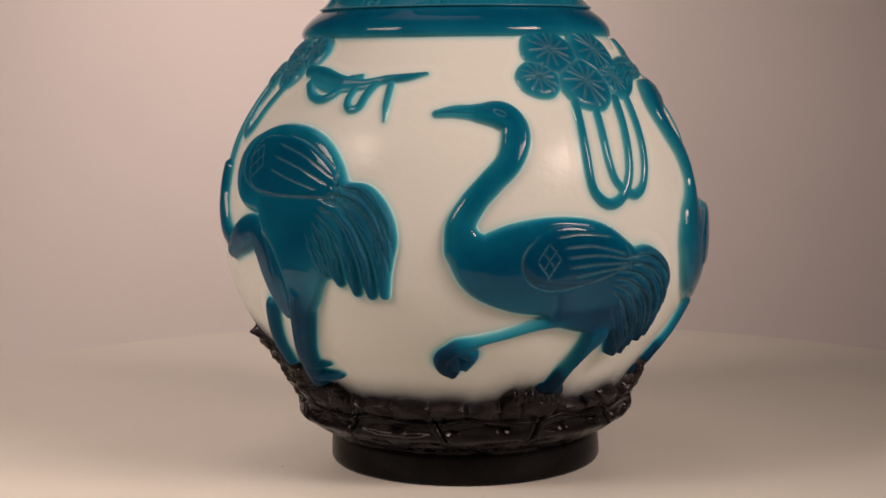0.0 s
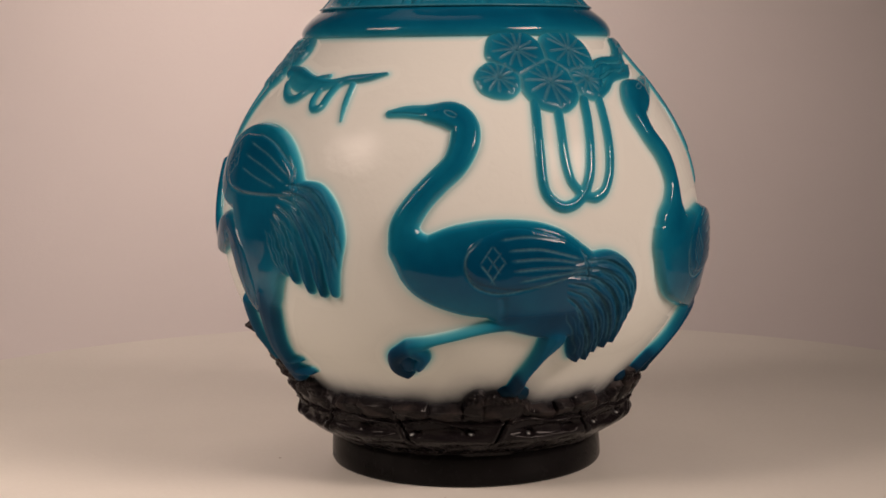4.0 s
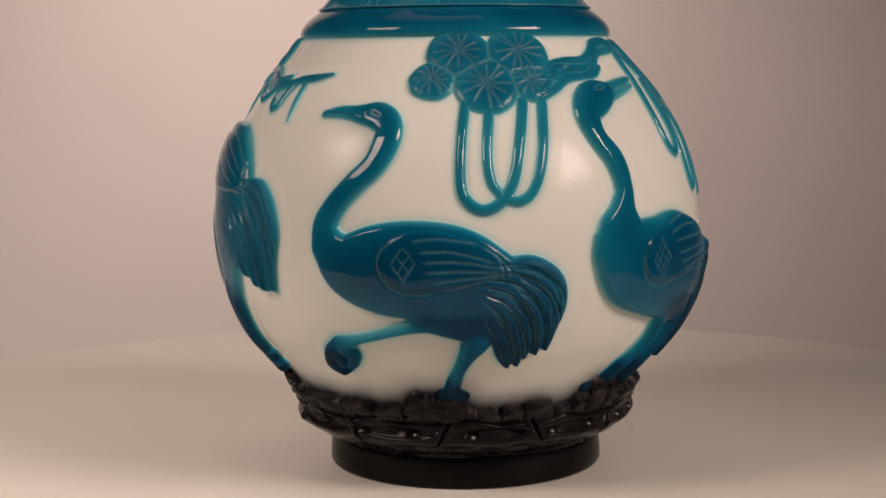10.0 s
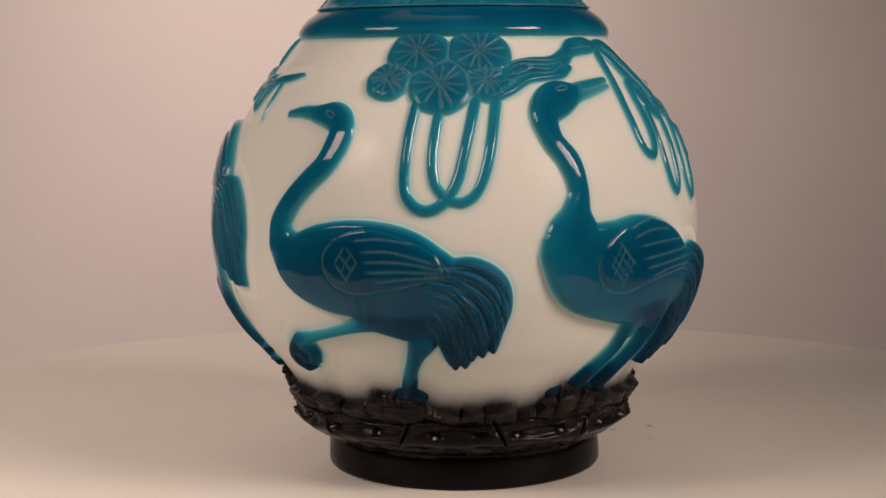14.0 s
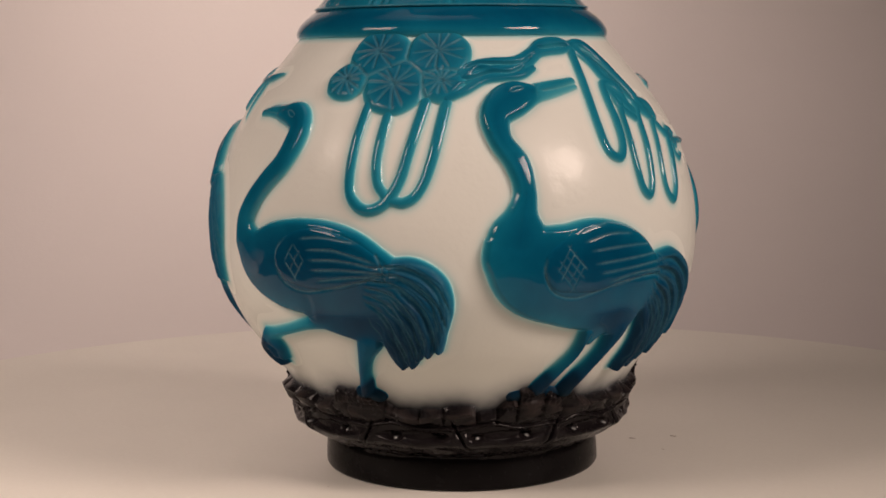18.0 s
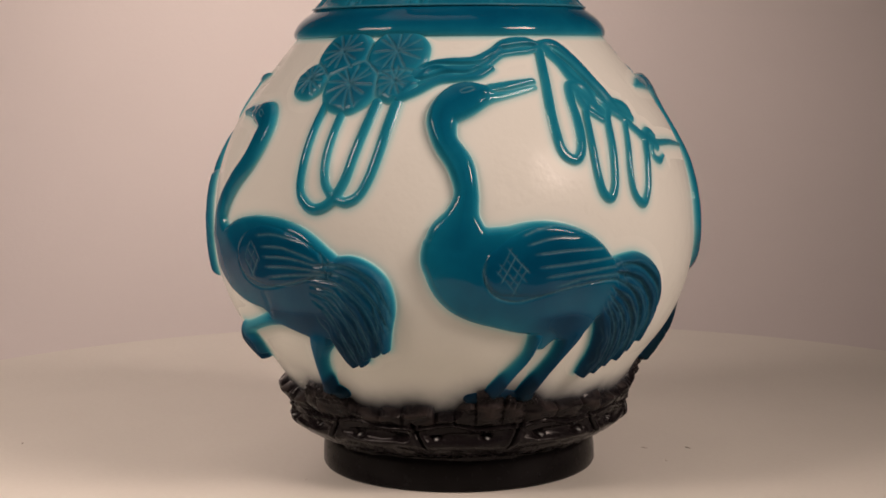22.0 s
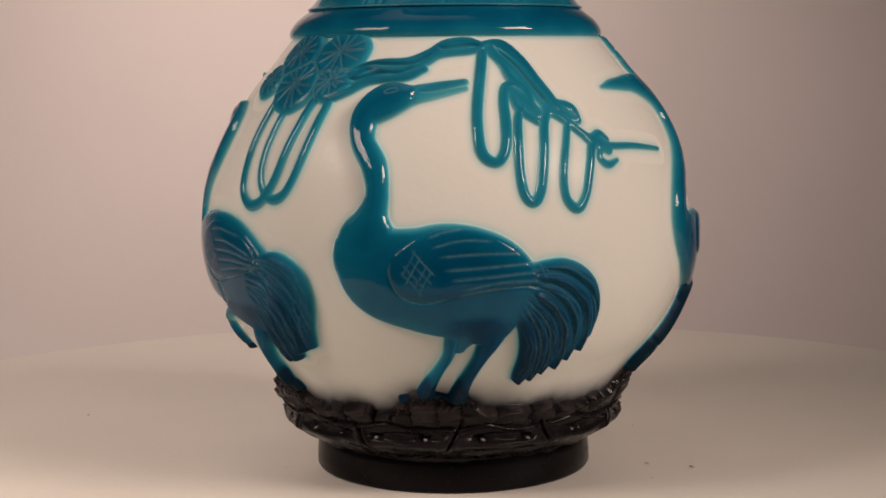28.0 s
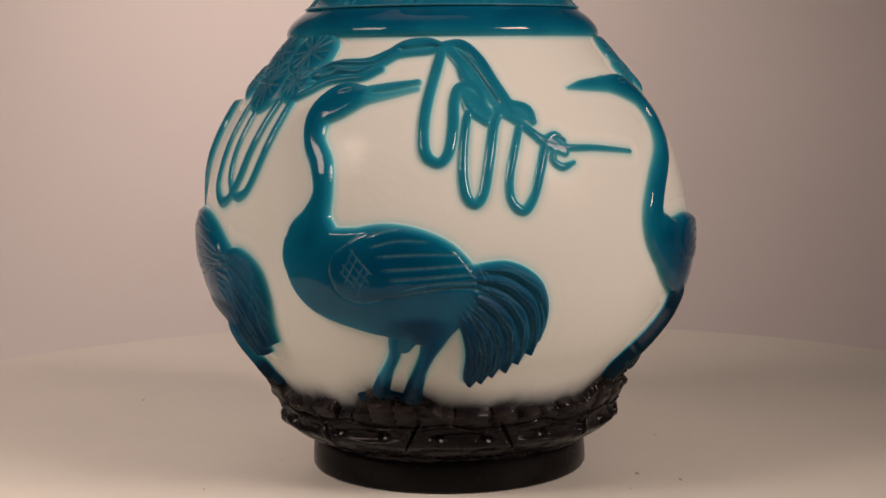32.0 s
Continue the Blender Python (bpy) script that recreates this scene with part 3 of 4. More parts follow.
def build_crane_walking(vase):
    c = Carving("crane", 1)
    c.stroke("body", 2.7, (-89.8, 1.3, 4.2), (-84.8, -2.7, 7.1), (-77.4, -3.3, 10.0), (-70.3, -3.5, 11.0), (-63.4, -5.4, 12.0), (-57.5, -7.4, 10.5), deep=0.1, proud=0.7)
    c.stroke("body", 2.3, (-85.3, 32.2, 2.7), (-80.1, 31.6, 4.0), (-77.2, 28.8, 3.6), (-77.3, 24.5, 3.5), (-79.5, 19.5, 3.05),
             (-83.6, 15.3, 2.85), (-87.6, 10.9, 2.9), (-90.4, 6, 3.3), (-89.8, 1.3, 4.3), proud=0.7)
    c.stroke("belly", 3.0, (-68.4, -13.2, 4.2), (-59.9, -13.3, 6.5), (-55, -13.4, 6.2), deep=1.2, proud=0.7)
    c.stroke("beak", 1.7, (-95.6, 32.1, 1.25), (-90.9, 32.7, 1.95), (-84.6, 32.2, 2.5))
    c.fan([(-54.5, -2.4), (-46.4, -1.8), (-40.5, -5.4), (-39.4, -10.5), (-40.2, -15.5)],
          [(-57.5, -10.5), (-54.4, -14.1), (-51.8, -20.1), (-50.8, -25.6)], 7, (2.0, 2.5), deep=1.9, swell=0.16, proud=2.4)
    c.stroke("leg_up", 1.5, (-66, -14.9, 2.3), (-73.6, -16.5, 1.75), (-80.4, -18.6, 1.5), (-86.3, -20.3, 1.65), (-91, -22.1, 2.6), proud=1.8)
    c.stroke("leg_up", 2.9, (-92.3, -22.6, 2.2), (-95.3, -25.4, 2.3), (-95.4, -28.4, 2.5), (-93.4, -30.8, 1.9), deep=3.5, proud=1.8)
    c.stroke("leg_up", 2.3, (-90.1, -22.9, 2.6), (-88.6, -25.0, 2.0), (-90.4, -28.4, 1.9), deep=1.2, proud=1.8)
    c.stroke("leg_up", 2.6, (-92.6, -25.4, 2.4), (-92.4, -27.6, 2.2), deep=2.2, proud=1.8)
    c.groove((-90.2, -30.5), (-91.0, -28.2), width=0.5, depth=0.8, frost=0.1)
    c.stroke("leg", 2.2, (-57.5, -19.4, 3.5), (-60, -24.6, 2.15), (-62.4, -31.1, 1.85), (-64.3, -38.4, 2.2), deep=0.7, proud=3)
    c.stroke("leg", 2.4, (-63.2, -34.5, 1.9), (-64.6, -39.5, 2.2), deep=7.5, proud=3)
    c.stroke("foot", 1.8, (-66.3, -41.0, 3.2), (-63.0, -41.0, 3.0), (-61.2, -41.2, 2.2), deep=6.5, proud=1.5)
    c.stroke("foot", 0.5, (-73, -42.5, 2.2), (-68, -42, 2.4), (-63.5, -42.5, 2.0), deep=6.5, proud=1.5)
    c.layer("wing", 0.75, (-73.1, -1.2, 5.0), (-67.9, -0.8, 6.2), (-61, -1.4, 5.2), (-55.2, -1.7, 2.6), (-51.6, -3.3, 0.95))
    for start, bow, end in (((-70.7, 3.2), (-65.0, 3.7), (-57.4, 2.7)), ((-69, 1.0), (-62.1, 1.0), (-53.4, -1.3)), ((-68.5, -1.1), (-61, -1.0), (-52.6, -2.4)),
                            ((-67.9, -3.2), (-61, -2.9), (-52.2, -3.2)), ((-66.9, -5.4), (-59.9, -4.4), (-51.9, -3.9))):
        c.groove(start, bow, end)
    hatch(c, (-72.3, -1.6), 3.3)
    c.groove((-74.5, 3.5), (-77.4, 0.5), (-77.9, -3.1), (-75.7, -6.5), (-70.5, -7.9), (-63.4, -6.7), (-56.4, -5), (-51.9, -4), depth=0.4, frost=0.45)
    c.groove((-53.5, 0.8), (-52.2, -2.4), (-51.6, -5.4), width=0.3, depth=0.5, frost=0.35)
    c.groove(*ring((-80.4, 31.2), 1.6, 0.4, -0.5), width=0.2, frost=0.55)
    c.groove((-95.6, 31.9), (-91, 31.9), (-86.5, 31.3), width=0.2, depth=0.35, frost=0.2)
    c.groove((-70.5, -8.5), (-70.0, -11), (-70.5, -14.5), width=0.9, depth=0.5, frost=0.0)
    c.build(vase, "teal crane striding with one leg raised", CRANE_PARTS, rise=1.14)


def build_crane_calling(vase):
    c = Carving("crane", 2)
    c.stroke("body", 2.7, (-24.3, -0.3, 7.6), (-19.9, -3.8, 10.0), (-12.5, -5.1, 11.5), (-6.7, -5.4, 12.6), (-0.7, -6.1, 11.6), (3.7, -6.9, 8.8), deep=-0.5, proud=1.2)
    c.stroke("body", 2.3, (-16.4, 37.7, 3.3), (-22, 36.1, 5.3), (-26.6, 31.7, 4.1), (-26.4, 25.3, 3.05), (-23.1, 19.4, 3.05),
             (-22, 13.2, 2.7), (-23.1, 7.9, 3.8), (-24.2, 2.1, 7.1), proud=1.2)
    c.stroke("belly", 3.0, (-6.5, -12.9, 4.9), (-0.2, -13.2, 6.8), (3.7, -13.5, 4.3), deep=1.0, proud=1.2)
    c.stroke("beak", 1.6, (-13.9, 39.2, 2.2), (-8.5, 40.5, 1.9), (-2.0, 41.9, 1.35), proud=0.3)
    c.stroke("beak", 0.9, (-15, 37.1, 2.2), (-9.2, 38, 1.5), (-1.8, 39.8, 0.9), proud=0.3)
    c.fan([(10.5, -2.8), (17.2, -2.6), (23.4, -6.0), (25.6, -11.4), (25.6, -18.5)],
          [(7.4, -11.0), (10.8, -18.0), (11.6, -25.2), (10.4, -32.3)], 7, (2.0, 2.4), deep=1.9, swell=0.10, proud=2.0)
    c.stroke("leg", 2.7, (-6.4, -18.1, 2.0), (-7.7, -23.5, 1.5), (-10.4, -28.9, 1.6), (-14.3, -37.1, 2.3), deep=0.4, proud=2)
    c.stroke("leg", 2.2, (-12.4, -33.5, 1.7), (-14.8, -39.0, 2.6), deep=7.5, proud=2)
    c.stroke("leg_far", 3.0, (2.3, -17.5, 3.1), (0.1, -23.4, 1.9), (-2.2, -29.4, 1.8), (-5.2, -38.8, 2.6), deep=0.9, proud=2.4)
    c.stroke("leg_far", 2.6, (-3.6, -33.8, 1.8), (-5.4, -39.6, 2.7), deep=7.5, proud=2.4)
    c.stroke("body", 1.9, (-3.5, -17.0, 3.2), (-5.0, -20.8, 1.8), deep=0.2, proud=1.2)
    c.stroke("foot", 1.7, (-4.5, -37.5, 2.0), (-4.0, -40.5, 2.0), deep=6.5, proud=1.5)
    c.stroke("foot", 0.5, (-21, -41.5, 2.2), (-14, -40.5, 3.0), (-9, -41.2, 2.6), (-5, -42.2, 2.0), deep=6.5, proud=1.5)
    c.layer("wing", 0.75, (-14.2, -2.6, 5.0), (-7.8, -1, 6.9), (-0.8, -0.7, 6.2), (6.7, -1.6, 4.0), (12.9, -4.5, 1.2))
    for start, bow, end in (((-10.9, 4.3), (-7.7, 5.4), (-4.2, 6)), ((-10.1, 2.4), (-4.3, 3.7), (1.7, 3.5)), ((-8.7, 0.5), (-0.7, 1), (8, 1)),
                            ((-7.6, -2.2), (1.7, -1.6), (10.7, -1)), ((-6.1, -4.3), (1.7, -3.6), (12, -2.8)), ((-4.3, -6.3), (2.9, -4.9), (12.9, -4.6))):
        c.groove(start, bow, end)
    hatch(c, (-13.2, -2.7), 4.2, 0.1, 4)
    c.groove((-18.7, -0.8), (-19, -3.8), (-17.1, -7.5), (-12.5, -9), (-6.6, -7.9), (-0.7, -6.5), (8.1, -5.8), (13.2, -6.3), depth=0.4, frost=0.45)
    c.groove((10.2, 0.4), (12.2, -2.4), (13.6, -6.5), width=0.3, depth=0.5, frost=0.35)
    c.groove(*ring((-20.6, 37.9), 1.9, 0.36, 0.3), width=0.2, frost=0.6)
    c.groove((-13.5, 38.2), (-8, 39.2), (-2.0, 40.9), width=0.3, depth=0.45, frost=0.45)
    c.groove((-12.5, 41.0), (-14.6, 38.6), (-15.2, 35.6), width=0.35, depth=0.14, frost=0.1)
    c.build(vase, "teal crane standing and calling with raised open beak", {**CRANE_PARTS, "leg_far": ("leg", "")}, rise=1.28)


def build_crane_preening(vase):
    c = Carving("crane", 3)
    c.stroke("body", 2.7, (-143.5, 17.0, 9.6), (-136.2, 17.6, 11.5), (-129.5, 13.9, 13.4), (-127, 6.6, 13.0), (-128.1, -0.8, 9.2), (-128.4, -8.5, 5.7), deep=-0.7, proud=0.8)
    c.stroke("neck", 2.6, (-154.1, -1.8, 2.6), (-147.4, 2, 4.2), (-141.7, 3.2, 3.7), (-137.6, -0.3, 4.9), (-135.4, -5.8, 5.0), (-134.2, -11.8, 3.8), (-134.2, -15.0, 1.8), deep=0.5, proud=1)
    c.stroke("neck", 2.4, (-152.5, -0.5, 2.6), (-158.5, 2.5, 2.8), (-162.5, 9.0, 2.8), (-164.0, 16.0, 3.0), deep=0.4, proud=1)
    c.stroke("leg", 2.9, (-128.8, -9.8, 4.7), (-130.7, -17.4, 3.6), (-135.0, -27.1, 3.3), (-138.0, -35.2, 3.8), deep=1.4, proud=2)
    c.stroke("leg", 2.9, (-136.6, -31.0, 3.2), (-138.6, -37.5, 3.8), deep=2.4, proud=2)
    c.stroke("foot", 2.8, (-139.5, -36.1, 2.7), (-133, -36, 1.9), (-127.7, -35.6, 1.0), deep=1.5, proud=1.6)
    c.stroke("foot", 1.7, (-136.5, -31.5, 1.8), (-131.5, -31.5, 1.1), (-129.5, -31.2, 0.7), deep=1.2, proud=1.6)
    c.stroke("leg_far", 1.6, (-140.3, -14, 2.3), (-144.4, -22.5, 2.3), (-149, -32.5, 2.5), deep=1.6, proud=2)
    c.fan([(-117.5, 13.8), (-110.9, 12.9), (-106.6, 7.8), (-105.6, 3.0), (-106.5, -1.2)],
          [(-124.2, 5.4), (-122.6, 0.8), (-120.6, -4.6)], 7, (2.0, 2.2), deep=0.3, swell=0.5, proud=0.8)
    c.layer("wing", 0.75, (-138.5, 18.4, 6.6), (-129.6, 17.6, 6.6), (-120.9, 14.9, 3.6), (-117, 12.5, 1.25))
    for start, bow, end in (((-132.8, 25.3), (-124.8, 22.7), (-117.6, 17.5)), ((-135.1, 23.0), (-125.7, 19.9), (-118, 15.6)),
                            ((-135.8, 20.0), (-126.7, 17.3), (-119.3, 14.2)), ((-136.1, 16.9), (-129.7, 15), (-121.9, 13))):
        c.groove(start, bow, end)
    hatch(c, (-141.8, 18.8), 3.8, -0.3)
    c.groove((-144.5, 24.9), (-148.3, 19.7), (-146.2, 14.4), (-138.6, 11.6), (-127.5, 11.2), (-118.4, 11.4), depth=0.4, frost=0.3)
    c.groove((-117.5, 18.0), (-117.2, 13.5), (-116.0, 9.0), width=0.3, depth=0.5, frost=0.3)
    c.groove(*ring((-143.2, 1.0), 1.3, 0.8, -0.8), width=0.18, frost=0.5)
    c.groove((-138.5, 4.8), (-134.0, -1.5), (-131.6, -8.5), (-131.8, -13.5), width=0.35, depth=0.8, frost=0.15)
    c.groove((-137.0, 1.5), (-135.2, -4.5), (-134.5, -11.5), width=0.2, depth=0.3, frost=0.3)
    c.build(vase, "teal crane bending its head to its side", {**CRANE_PARTS, "leg_far": ("leg", ""), "neck": ("neck", "lowered neck and head")}, rise=1.2)


def build_crane_turning(vase):
    c = Carving("crane", 4)
    c.stroke("body", 2.3, (57.4, 40.5, 3.0), (64.5, 39.2, 4.3), (70, 35, 3.6), (71.6, 28.4, 3.3), (68.6, 21, 3.2), (61.5, 13.9, 3.4), (57.6, 7.9, 3.7), (58.0, 3.5, 4.6), (61, 0.5, 5.5), proud=1)
    c.stroke("body", 2.7, (61, 1.5, 5.2), (66, -2.0, 7.2), (74, -4.0, 9.5), (81, -5.0, 10.0), (88, -6.5, 9.0), deep=0.3, proud=1)
    c.stroke("beak", 1.7, (40.9, 39.5, 0.6), (47.6, 40.3, 2.0), (58.1, 40.5, 3.0))
    c.feather((91, -3, 2.0), (98, -4, 2.4), (103, -9, 2.5), (104, -16, 1.6))
    c.feather((90, -7, 2.6), (96, -11, 3.0), (98, -18, 2.4))
    c.stroke("leg", 3.2, (75, -12, 3.2), (74, -17.5, 2.3), (69, -22.8, 2.2), (65, -27, 2.6), deep=5.0, proud=2)
    c.stroke("foot", 2.6, (63.5, -29.5, 3.2), (60.5, -33.5, 2.6), (59.5, -36.5, 2.0), deep=6.5, proud=2.5)
    c.stroke("foot", 2.4, (65, -29.5, 3.0), (68.5, -33.5, 3.2), deep=6.5, proud=2.5)
    for at in ((61.5, -31), (64, -33), (66, -30.5), (63.5, -35.2)):
        c.groove(*ring(at, 0.9, 0.8), width=0.3, depth=0.5, frost=0.15)
    c.layer("wing", 0.75, (72, 0, 4.5), (79, 0, 5.5), (86, -2, 3.5), (91, -4, 1.2))
    c.groove(*ring((63, 40), 1.4, 0.6), width=0.17, frost=0.5)
    for k in range(4):
        c.groove((74, 3 - 2 * k), (81, 3 - 2 * k), (90, -1.5 - 0.9 * k))
    c.build(vase, "teal crane with slender curved neck and lowered beak", CRANE_PARTS, step=0.16, rise=1.25)


def pine_pad(c, n, at, radius):
    """A bluntly rounded pad of pine needles with a dozen broad, soft spokes."""
    tilt = c.rng.uniform(0, 1)
    c.stroke("pad%d" % n, 1.7, (at[0], at[1], radius * 1.02), (at[0] + 0.01, at[1], radius * 1.02), deep=0.1)
    for k in range(6):
        a = tilt + math.pi * k / 3 + c.rng.uniform(-0.2, 0.2)
        c.stroke("pad%d" % n, 1.7, (at[0], at[1], radius * 0.75), (at[0] + radius * 0.55 * math.cos(a), at[1] + radius * 0.55 * math.sin(a), radius * 0.49), deep=0.1)
    spokes = 12
    for k in range(spokes):
        a = 2 * math.pi * (k + c.rng.uniform(-0.2, 0.2)) / spokes + n
        hi = c.rng.uniform(0.66, 0.9)
        c.groove(*[(at[0] + radius * f * math.cos(a + 0.08 * f), at[1] + radius * f * math.sin(a + 0.08 * f)) for f in (0.0, 0.4, hi)],
                 width=0.38, depth=0.3, frost=0.45)


def build_pines(vase):
    pads = {"pad%d" % n: ("pine_pad", "") for n in range(9)}
    c = Carving("pine_tuft", 5)
    for n, (at, radius) in enumerate((((-59.7, 53.0), 10.0), ((-41.0, 53.0), 10.2), ((-52.7, 40.8), 8.9), ((-67.2, 42.6), 6.6), ((-39.9, 41.8), 6.6))):
        pine_pad(c, n, at, radius)
    c.stroke("", 1.8, (-62, 46, 4.5), (-50, 47, 4.0), (-41, 46, 4.5), deep=0.1)
    c.build(vase, "teal cluster of round pine-needle pads", pads, separate=0.9, edge=2.4)
    c = Carving("hanging_vine", 6)
    c.stroke("vine", 1.25, (-58.4, 36.7, 1.38), (-59.9, 25.1, 1.26), (-60.3, 14.7, 1.21), (-58.5, 10.8, 1.32), (-55.4, 9.5, 1.32), (-51.8, 11.2, 1.32),
             (-48.9, 15.7, 1.32), (-47.1, 22.1, 1.32), (-43.8, 35.6, 1.49))
    c.stroke("loop", 1.0, (-52.6, 34.9, 1.38), (-54.2, 22.2, 1.26), (-53.8, 15.8, 1.21), (-52, 12.7, 1.15))
    c.stroke("loop", 1.1, (-50.5, 11.5, 1.15), (-47.5, 11.3, 1.26), (-44.5, 13.7, 1.21), (-41.8, 20.6, 1.32), (-38.6, 35.5, 1.55))
    c.build(vase, "teal vine hanging in long narrow loops", {"loop": ("vine_loop", "")}, edge=1.1, dense=0.55)
    c = Carving("pine_branch", 7)
    c.stroke("branch", 1.5, (-37.0, 41.0, 1.5), (-32.6, 47.0, 1.6), (-26.2, 49.4, 1.4), (-17.9, 49.7, 1.7), (-11.5, 52.9, 1.8), (-6.4, 56.4, 2.1), (0.3, 57.2, 2.1), (4.5, 55.3, 1.9))
    c.stroke("branch", 1.5, (-38.5, 36.6, 1.4), (-33.8, 38.8, 1.3), (-28.5, 42.6, 1.7), (-22.8, 43.2, 1.3), (-17.5, 44.2, 1.7), (-13.0, 46.6, 1.2))
    c.stroke("branch", 2.1, (-37.2, 38.6, 1.2), (-33.2, 43.6, 1.5), (-29.5, 46.8, 1.1), (-24, 46.0, 1.5), (-18.5, 46.8, 1.2), (-14.0, 49.5, 1.5), (-9.5, 53.8, 1.2))
    c.stroke("branch", 1.2, (-9.5, 52.0, 1.3), (-5.0, 53.0, 1.5), (0.5, 53.4, 1.3), (4.5, 54.5, 1.2))
    c.stroke("branch", 1.5, (3.6, 55.3, 1.9), (10.8, 56.2, 2.1), (15.6, 50.2, 2.1), (18.4, 41.6, 2.1), (20.6, 35.6, 2.1), (22.1, 31.9, 1.9))
    c.stroke("branch", 1.2, (7.1, 54.4, 1.4), (10, 48.3, 1.6), (11.5, 42.6, 1.8), (14.5, 39, 1.7), (14.6, 33.7, 1.4))
    c.stroke("branch", 1.1, (10.3, 36.9, 1.25), (11.4, 33, 1.2), (15.2, 29.8, 1.2))
    c.stroke("branch", 1.2, (18.7, 33.3, 1.3), (23.6, 29, 1.25), (28.3, 24.8, 1.3), (32.9, 23, 1.0), (42.3, 22.5, 0.85), (53.4, 21.2, 0.6))
    c.stroke("loop1", 1.2, (4.5, 52.8, 1.72), (1, 35.7, 1.49), (0.3, 26.4, 1.38), (1.1, 21.6, 1.38), (3.9, 20, 1.26), (6.1, 22.7, 1.32), (7.2, 29.2, 1.44), (7.7, 35.6, 1.44), (9.2, 40.1, 1.49), (12.5, 41, 1.61))
    c.stroke("loop2", 1.2, (12.2, 34.0, 1.15), (10.4, 30.3, 1.15), (9, 19.9, 1.15), (9.4, 13.2, 1.21), (11.4, 11.1, 1.21), (13.3, 13.7, 1.21), (15, 21.1, 1.26), (17.3, 30.2, 1.32), (21, 34.1, 1.72), (25.5, 33.2, 1.84), (26.5, 30, 1.38))
    c.stroke("loop3", 1.2, (23.2, 29.0, 1.03), (21.9, 25.7, 1.03), (19.2, 17.2, 1.03), (19.1, 11.7, 1.09), (21.6, 9.4, 1.21), (24.1, 12.2, 1.09), (26.4, 18.2, 1.15), (28.8, 24.1, 1.21), (31.5, 26, 1.15), (33.4, 24.6, 0.92))
    c.stroke("tendril", 1.0, (30.6, 22.7, 0.92), (29.9, 20, 0.98), (31.9, 18.5, 1.03), (35, 19.4, 0.57))
    for web in (((7.0, 54.5, 2.2), (12.5, 47.5, 3.0), (16.5, 39.5, 2.6), (19.8, 33.8, 2.0)), ((9.5, 39.5, 1.6), (12.5, 36.5, 2.2), (15.5, 32.0, 2.0)),
                ((18.5, 33.0, 1.6), (22.5, 32.0, 2.4), (25.5, 30.5, 1.8)), ((27.5, 25.0, 1.2), (30.5, 23.8, 2.0), (33.0, 22.0, 1.4))):
        c.stroke("branch", 0.75, *web)
    c.stroke("branch", 1.0, (-33, 42.4, 1.6), (-24, 46.0, 2.2), (-16, 47.5, 2.0), (-8, 53.0, 1.6), (0, 55.0, 1.4))
    c.groove((-36, 41.5), (-31, 43.2), (-26, 45.0), (-20, 45.0), (-15.5, 47.2), width=0.5, depth=0.9, frost=0.1)
    c.groove((-34, 45.8), (-29, 48.2), (-22, 48.0), (-16, 48.4), (-11.5, 51.4), width=0.5, depth=0.9, frost=0.1)
    c.groove((-9.0, 54.2), (-5, 54.6), (0.5, 55.4), (4.0, 55.0), width=0.5, depth=0.9, frost=0.1)
    c.groove((9, 54.5), (13.5, 47.5), (16.5, 40.5), (19, 34.5), width=0.5, depth=0.9, frost=0.1)
    c.build(vase, "teal knotted pine branch with hanging loops of vine", {**{"loop%d" % k: ("vine_loop", "") for k in (1, 2, 3)}, "tendril": ("tendril", "")}, edge=1.1, dense=0.55)
    c = Carving("pine_branch", 8)
    c.stroke("branch", 1.6, (-139.6, 46.0, 2.4), (-133.8, 45.6, 2.2), (-125.4, 43, 1.8), (-117.3, 41.7, 1.45), (-110.8, 42.9, 1.6), (-104.4, 43.7, 1.4), (-99, 45, 0.6))
    c.stroke("branch", 0.7, (-136.0, 43.5, 2.2), (-128.0, 41.0, 2.6), (-120.0, 41.0, 2.2), (-113.0, 42.0, 1.6))
    c.stroke("loop1", 1.2, (-136.8, 41.5, 1.72), (-133.5, 37.7, 1.49), (-129.1, 36.3, 1.49), (-125.3, 38.5, 1.61), (-122.8, 42.6, 1.61), (-118.7, 44.2, 1.03))
    c.stroke("loop2", 1.1, (-119, 41.1, 1.26), (-120.3, 36, 1.26), (-118.8, 33.4, 1.21), (-116.4, 34.2, 1.38), (-115.3, 37.7, 1.44), (-113.5, 41.5, 1.38))
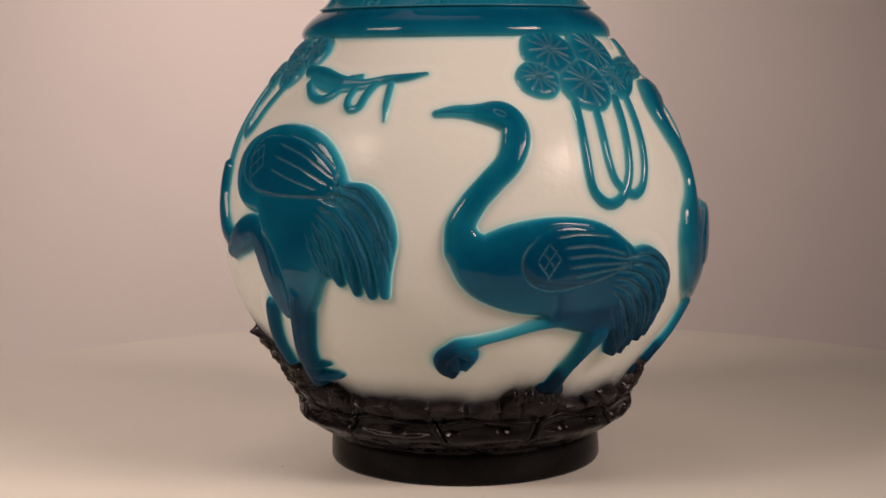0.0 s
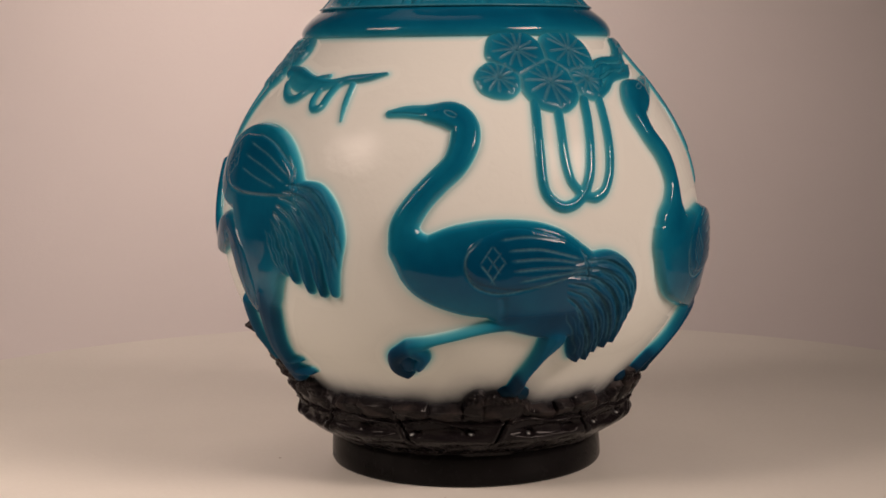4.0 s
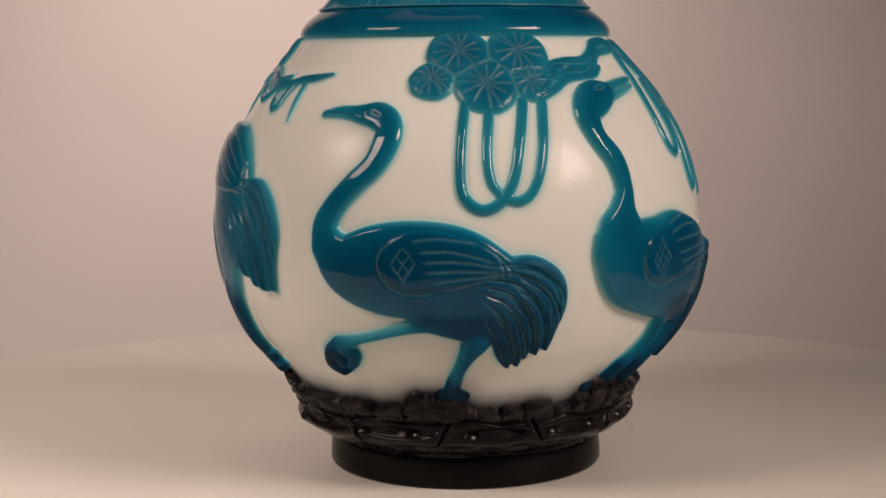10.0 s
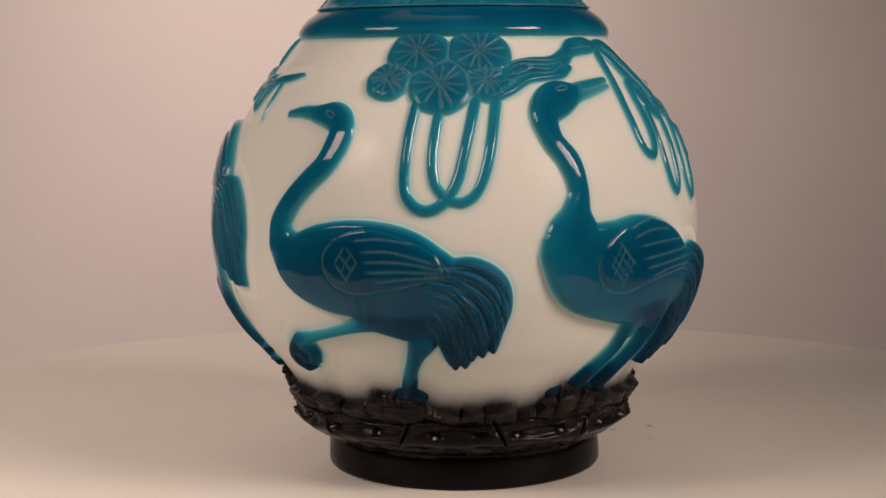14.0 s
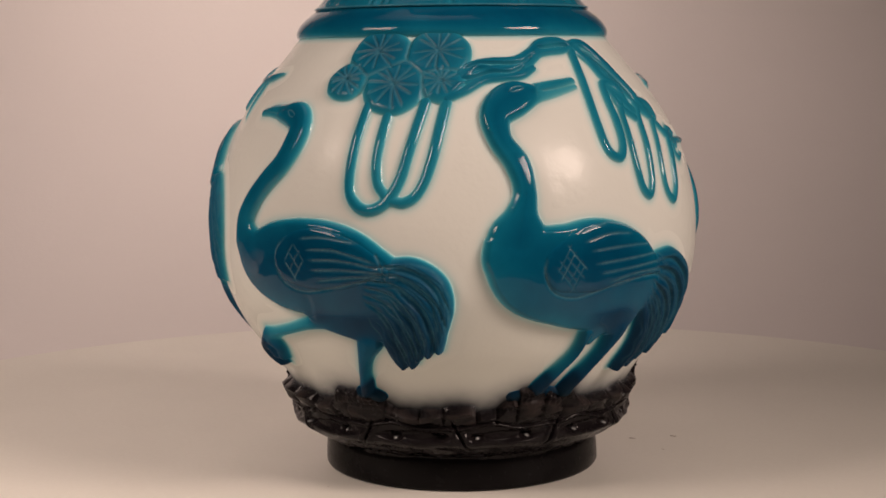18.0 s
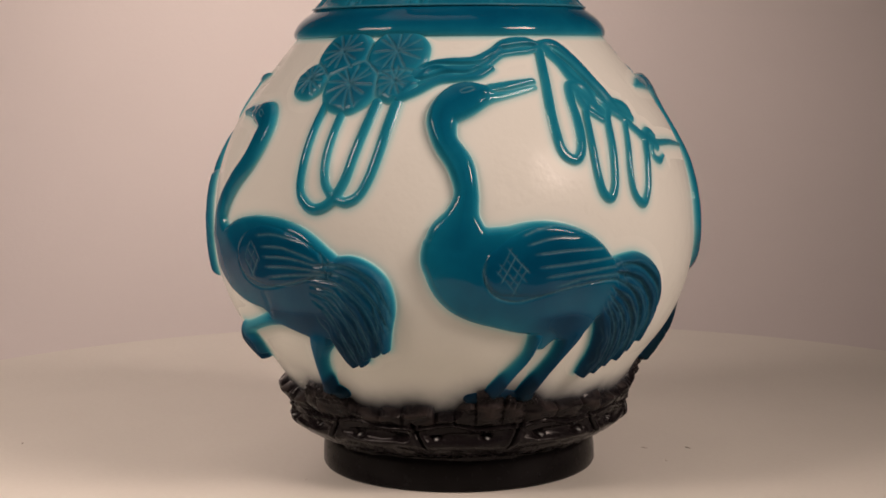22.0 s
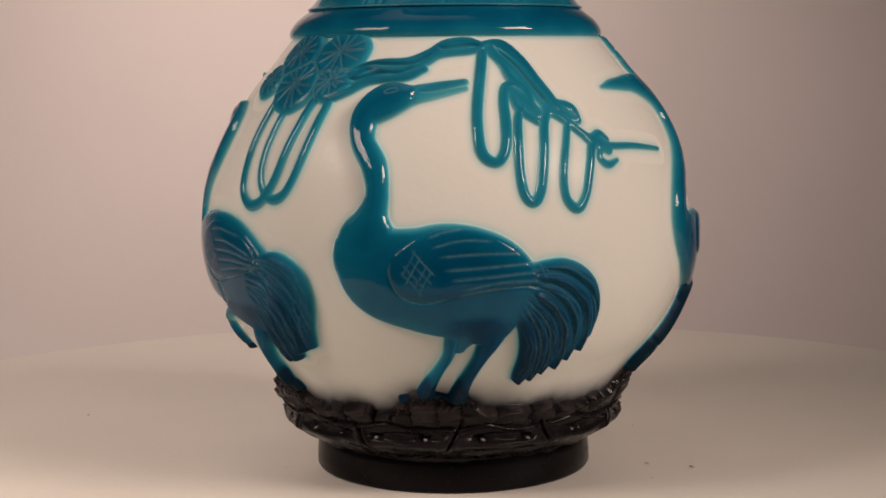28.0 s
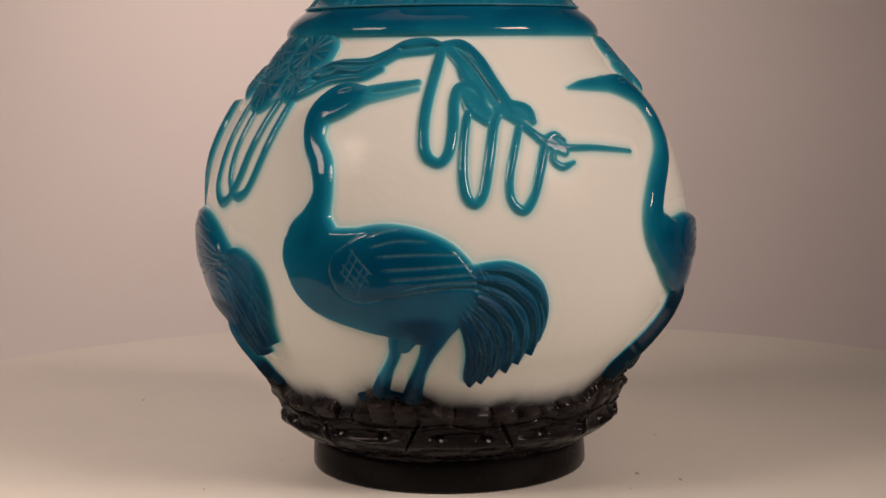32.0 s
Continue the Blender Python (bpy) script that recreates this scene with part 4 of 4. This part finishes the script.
    c.stroke("tendril", 0.8, (-108.8, 41.1, 1.15), (-109, 35.1, 1.03), (-108.7, 30.2, 0.46))
    c.build(vase, "short teal pine twig with curled tendrils", {**{"loop%d" % k: ("vine_loop", "") for k in (1, 2)}, "tendril": ("tendril", "")}, edge=1.1, dense=0.55)
    c = Carving("pine_tuft", 9)
    for n, (at, radius) in enumerate((((-143.5, 54.0), 7.2), ((-156.5, 53.5), 7.2), ((-150.0, 45.5), 6.4), ((-162.0, 45.0), 6.0))):
        pine_pad(c, n, at, radius)
    c.build(vase, "teal cluster of round pine-needle pads", pads, separate=0.9, edge=2.4, step=0.16)
    c = Carving("hanging_vine", 10)
    c.stroke("vine", 1.25, (-148.6, 41.5, 1.49), (-152.5, 33.7, 1.38), (-155.4, 27.6, 1.38), (-159.0, 25.5, 1.38), (-161.0, 29.0, 1.38), (-160.0, 40.0, 1.38))
    c.stroke("loop", 1.1, (-158.7, 39.5, 1.26), (-163, 27, 1.26), (-163.2, 18.7, 1.15), (-166.5, 17.5, 1.15), (-168.0, 26.0, 1.26), (-166.0, 40.0, 1.26))
    c.build(vase, "teal vine hanging in long narrow loops", {"loop": ("vine_loop", "")}, edge=1.1, dense=0.55, step=0.16)
    c = Carving("pine_tuft", 11)
    for n, (at, radius) in enumerate((((80.0, 53.0), 7.5), ((94.0, 53.0), 7.5), ((87.0, 44.0), 6.8), ((75.5, 44.5), 5.0))):
        pine_pad(c, n, at, radius)
    c.build(vase, "teal cluster of round pine-needle pads", pads, separate=0.9, edge=2.4, step=0.18)


# ---- build and set in motion ----
build_room()
turntable = build_turntable()
vase_thing = build_vase()
AXIS = (0.00683, 0.00185)
TURNS = ((0, 0.0), (4, 11.87), (8, 23.85), (12, 35.65), (16, 47.61), (20, 59.54), (24, 71.45), (28, 83.30), (32, 95.04))


def motions():
    table_rows, vase_rows = [], []
    for t, turn in TURNS:
        m = pose(0, 0, 0, 0, 0, -turn)
        table_rows.append((t, m))
        vase_rows.append((t, m @ Matrix.Translation((*AXIS, 0))))
    walk(turntable, table_rows)
    walk(vase_thing, vase_rows)


motions()
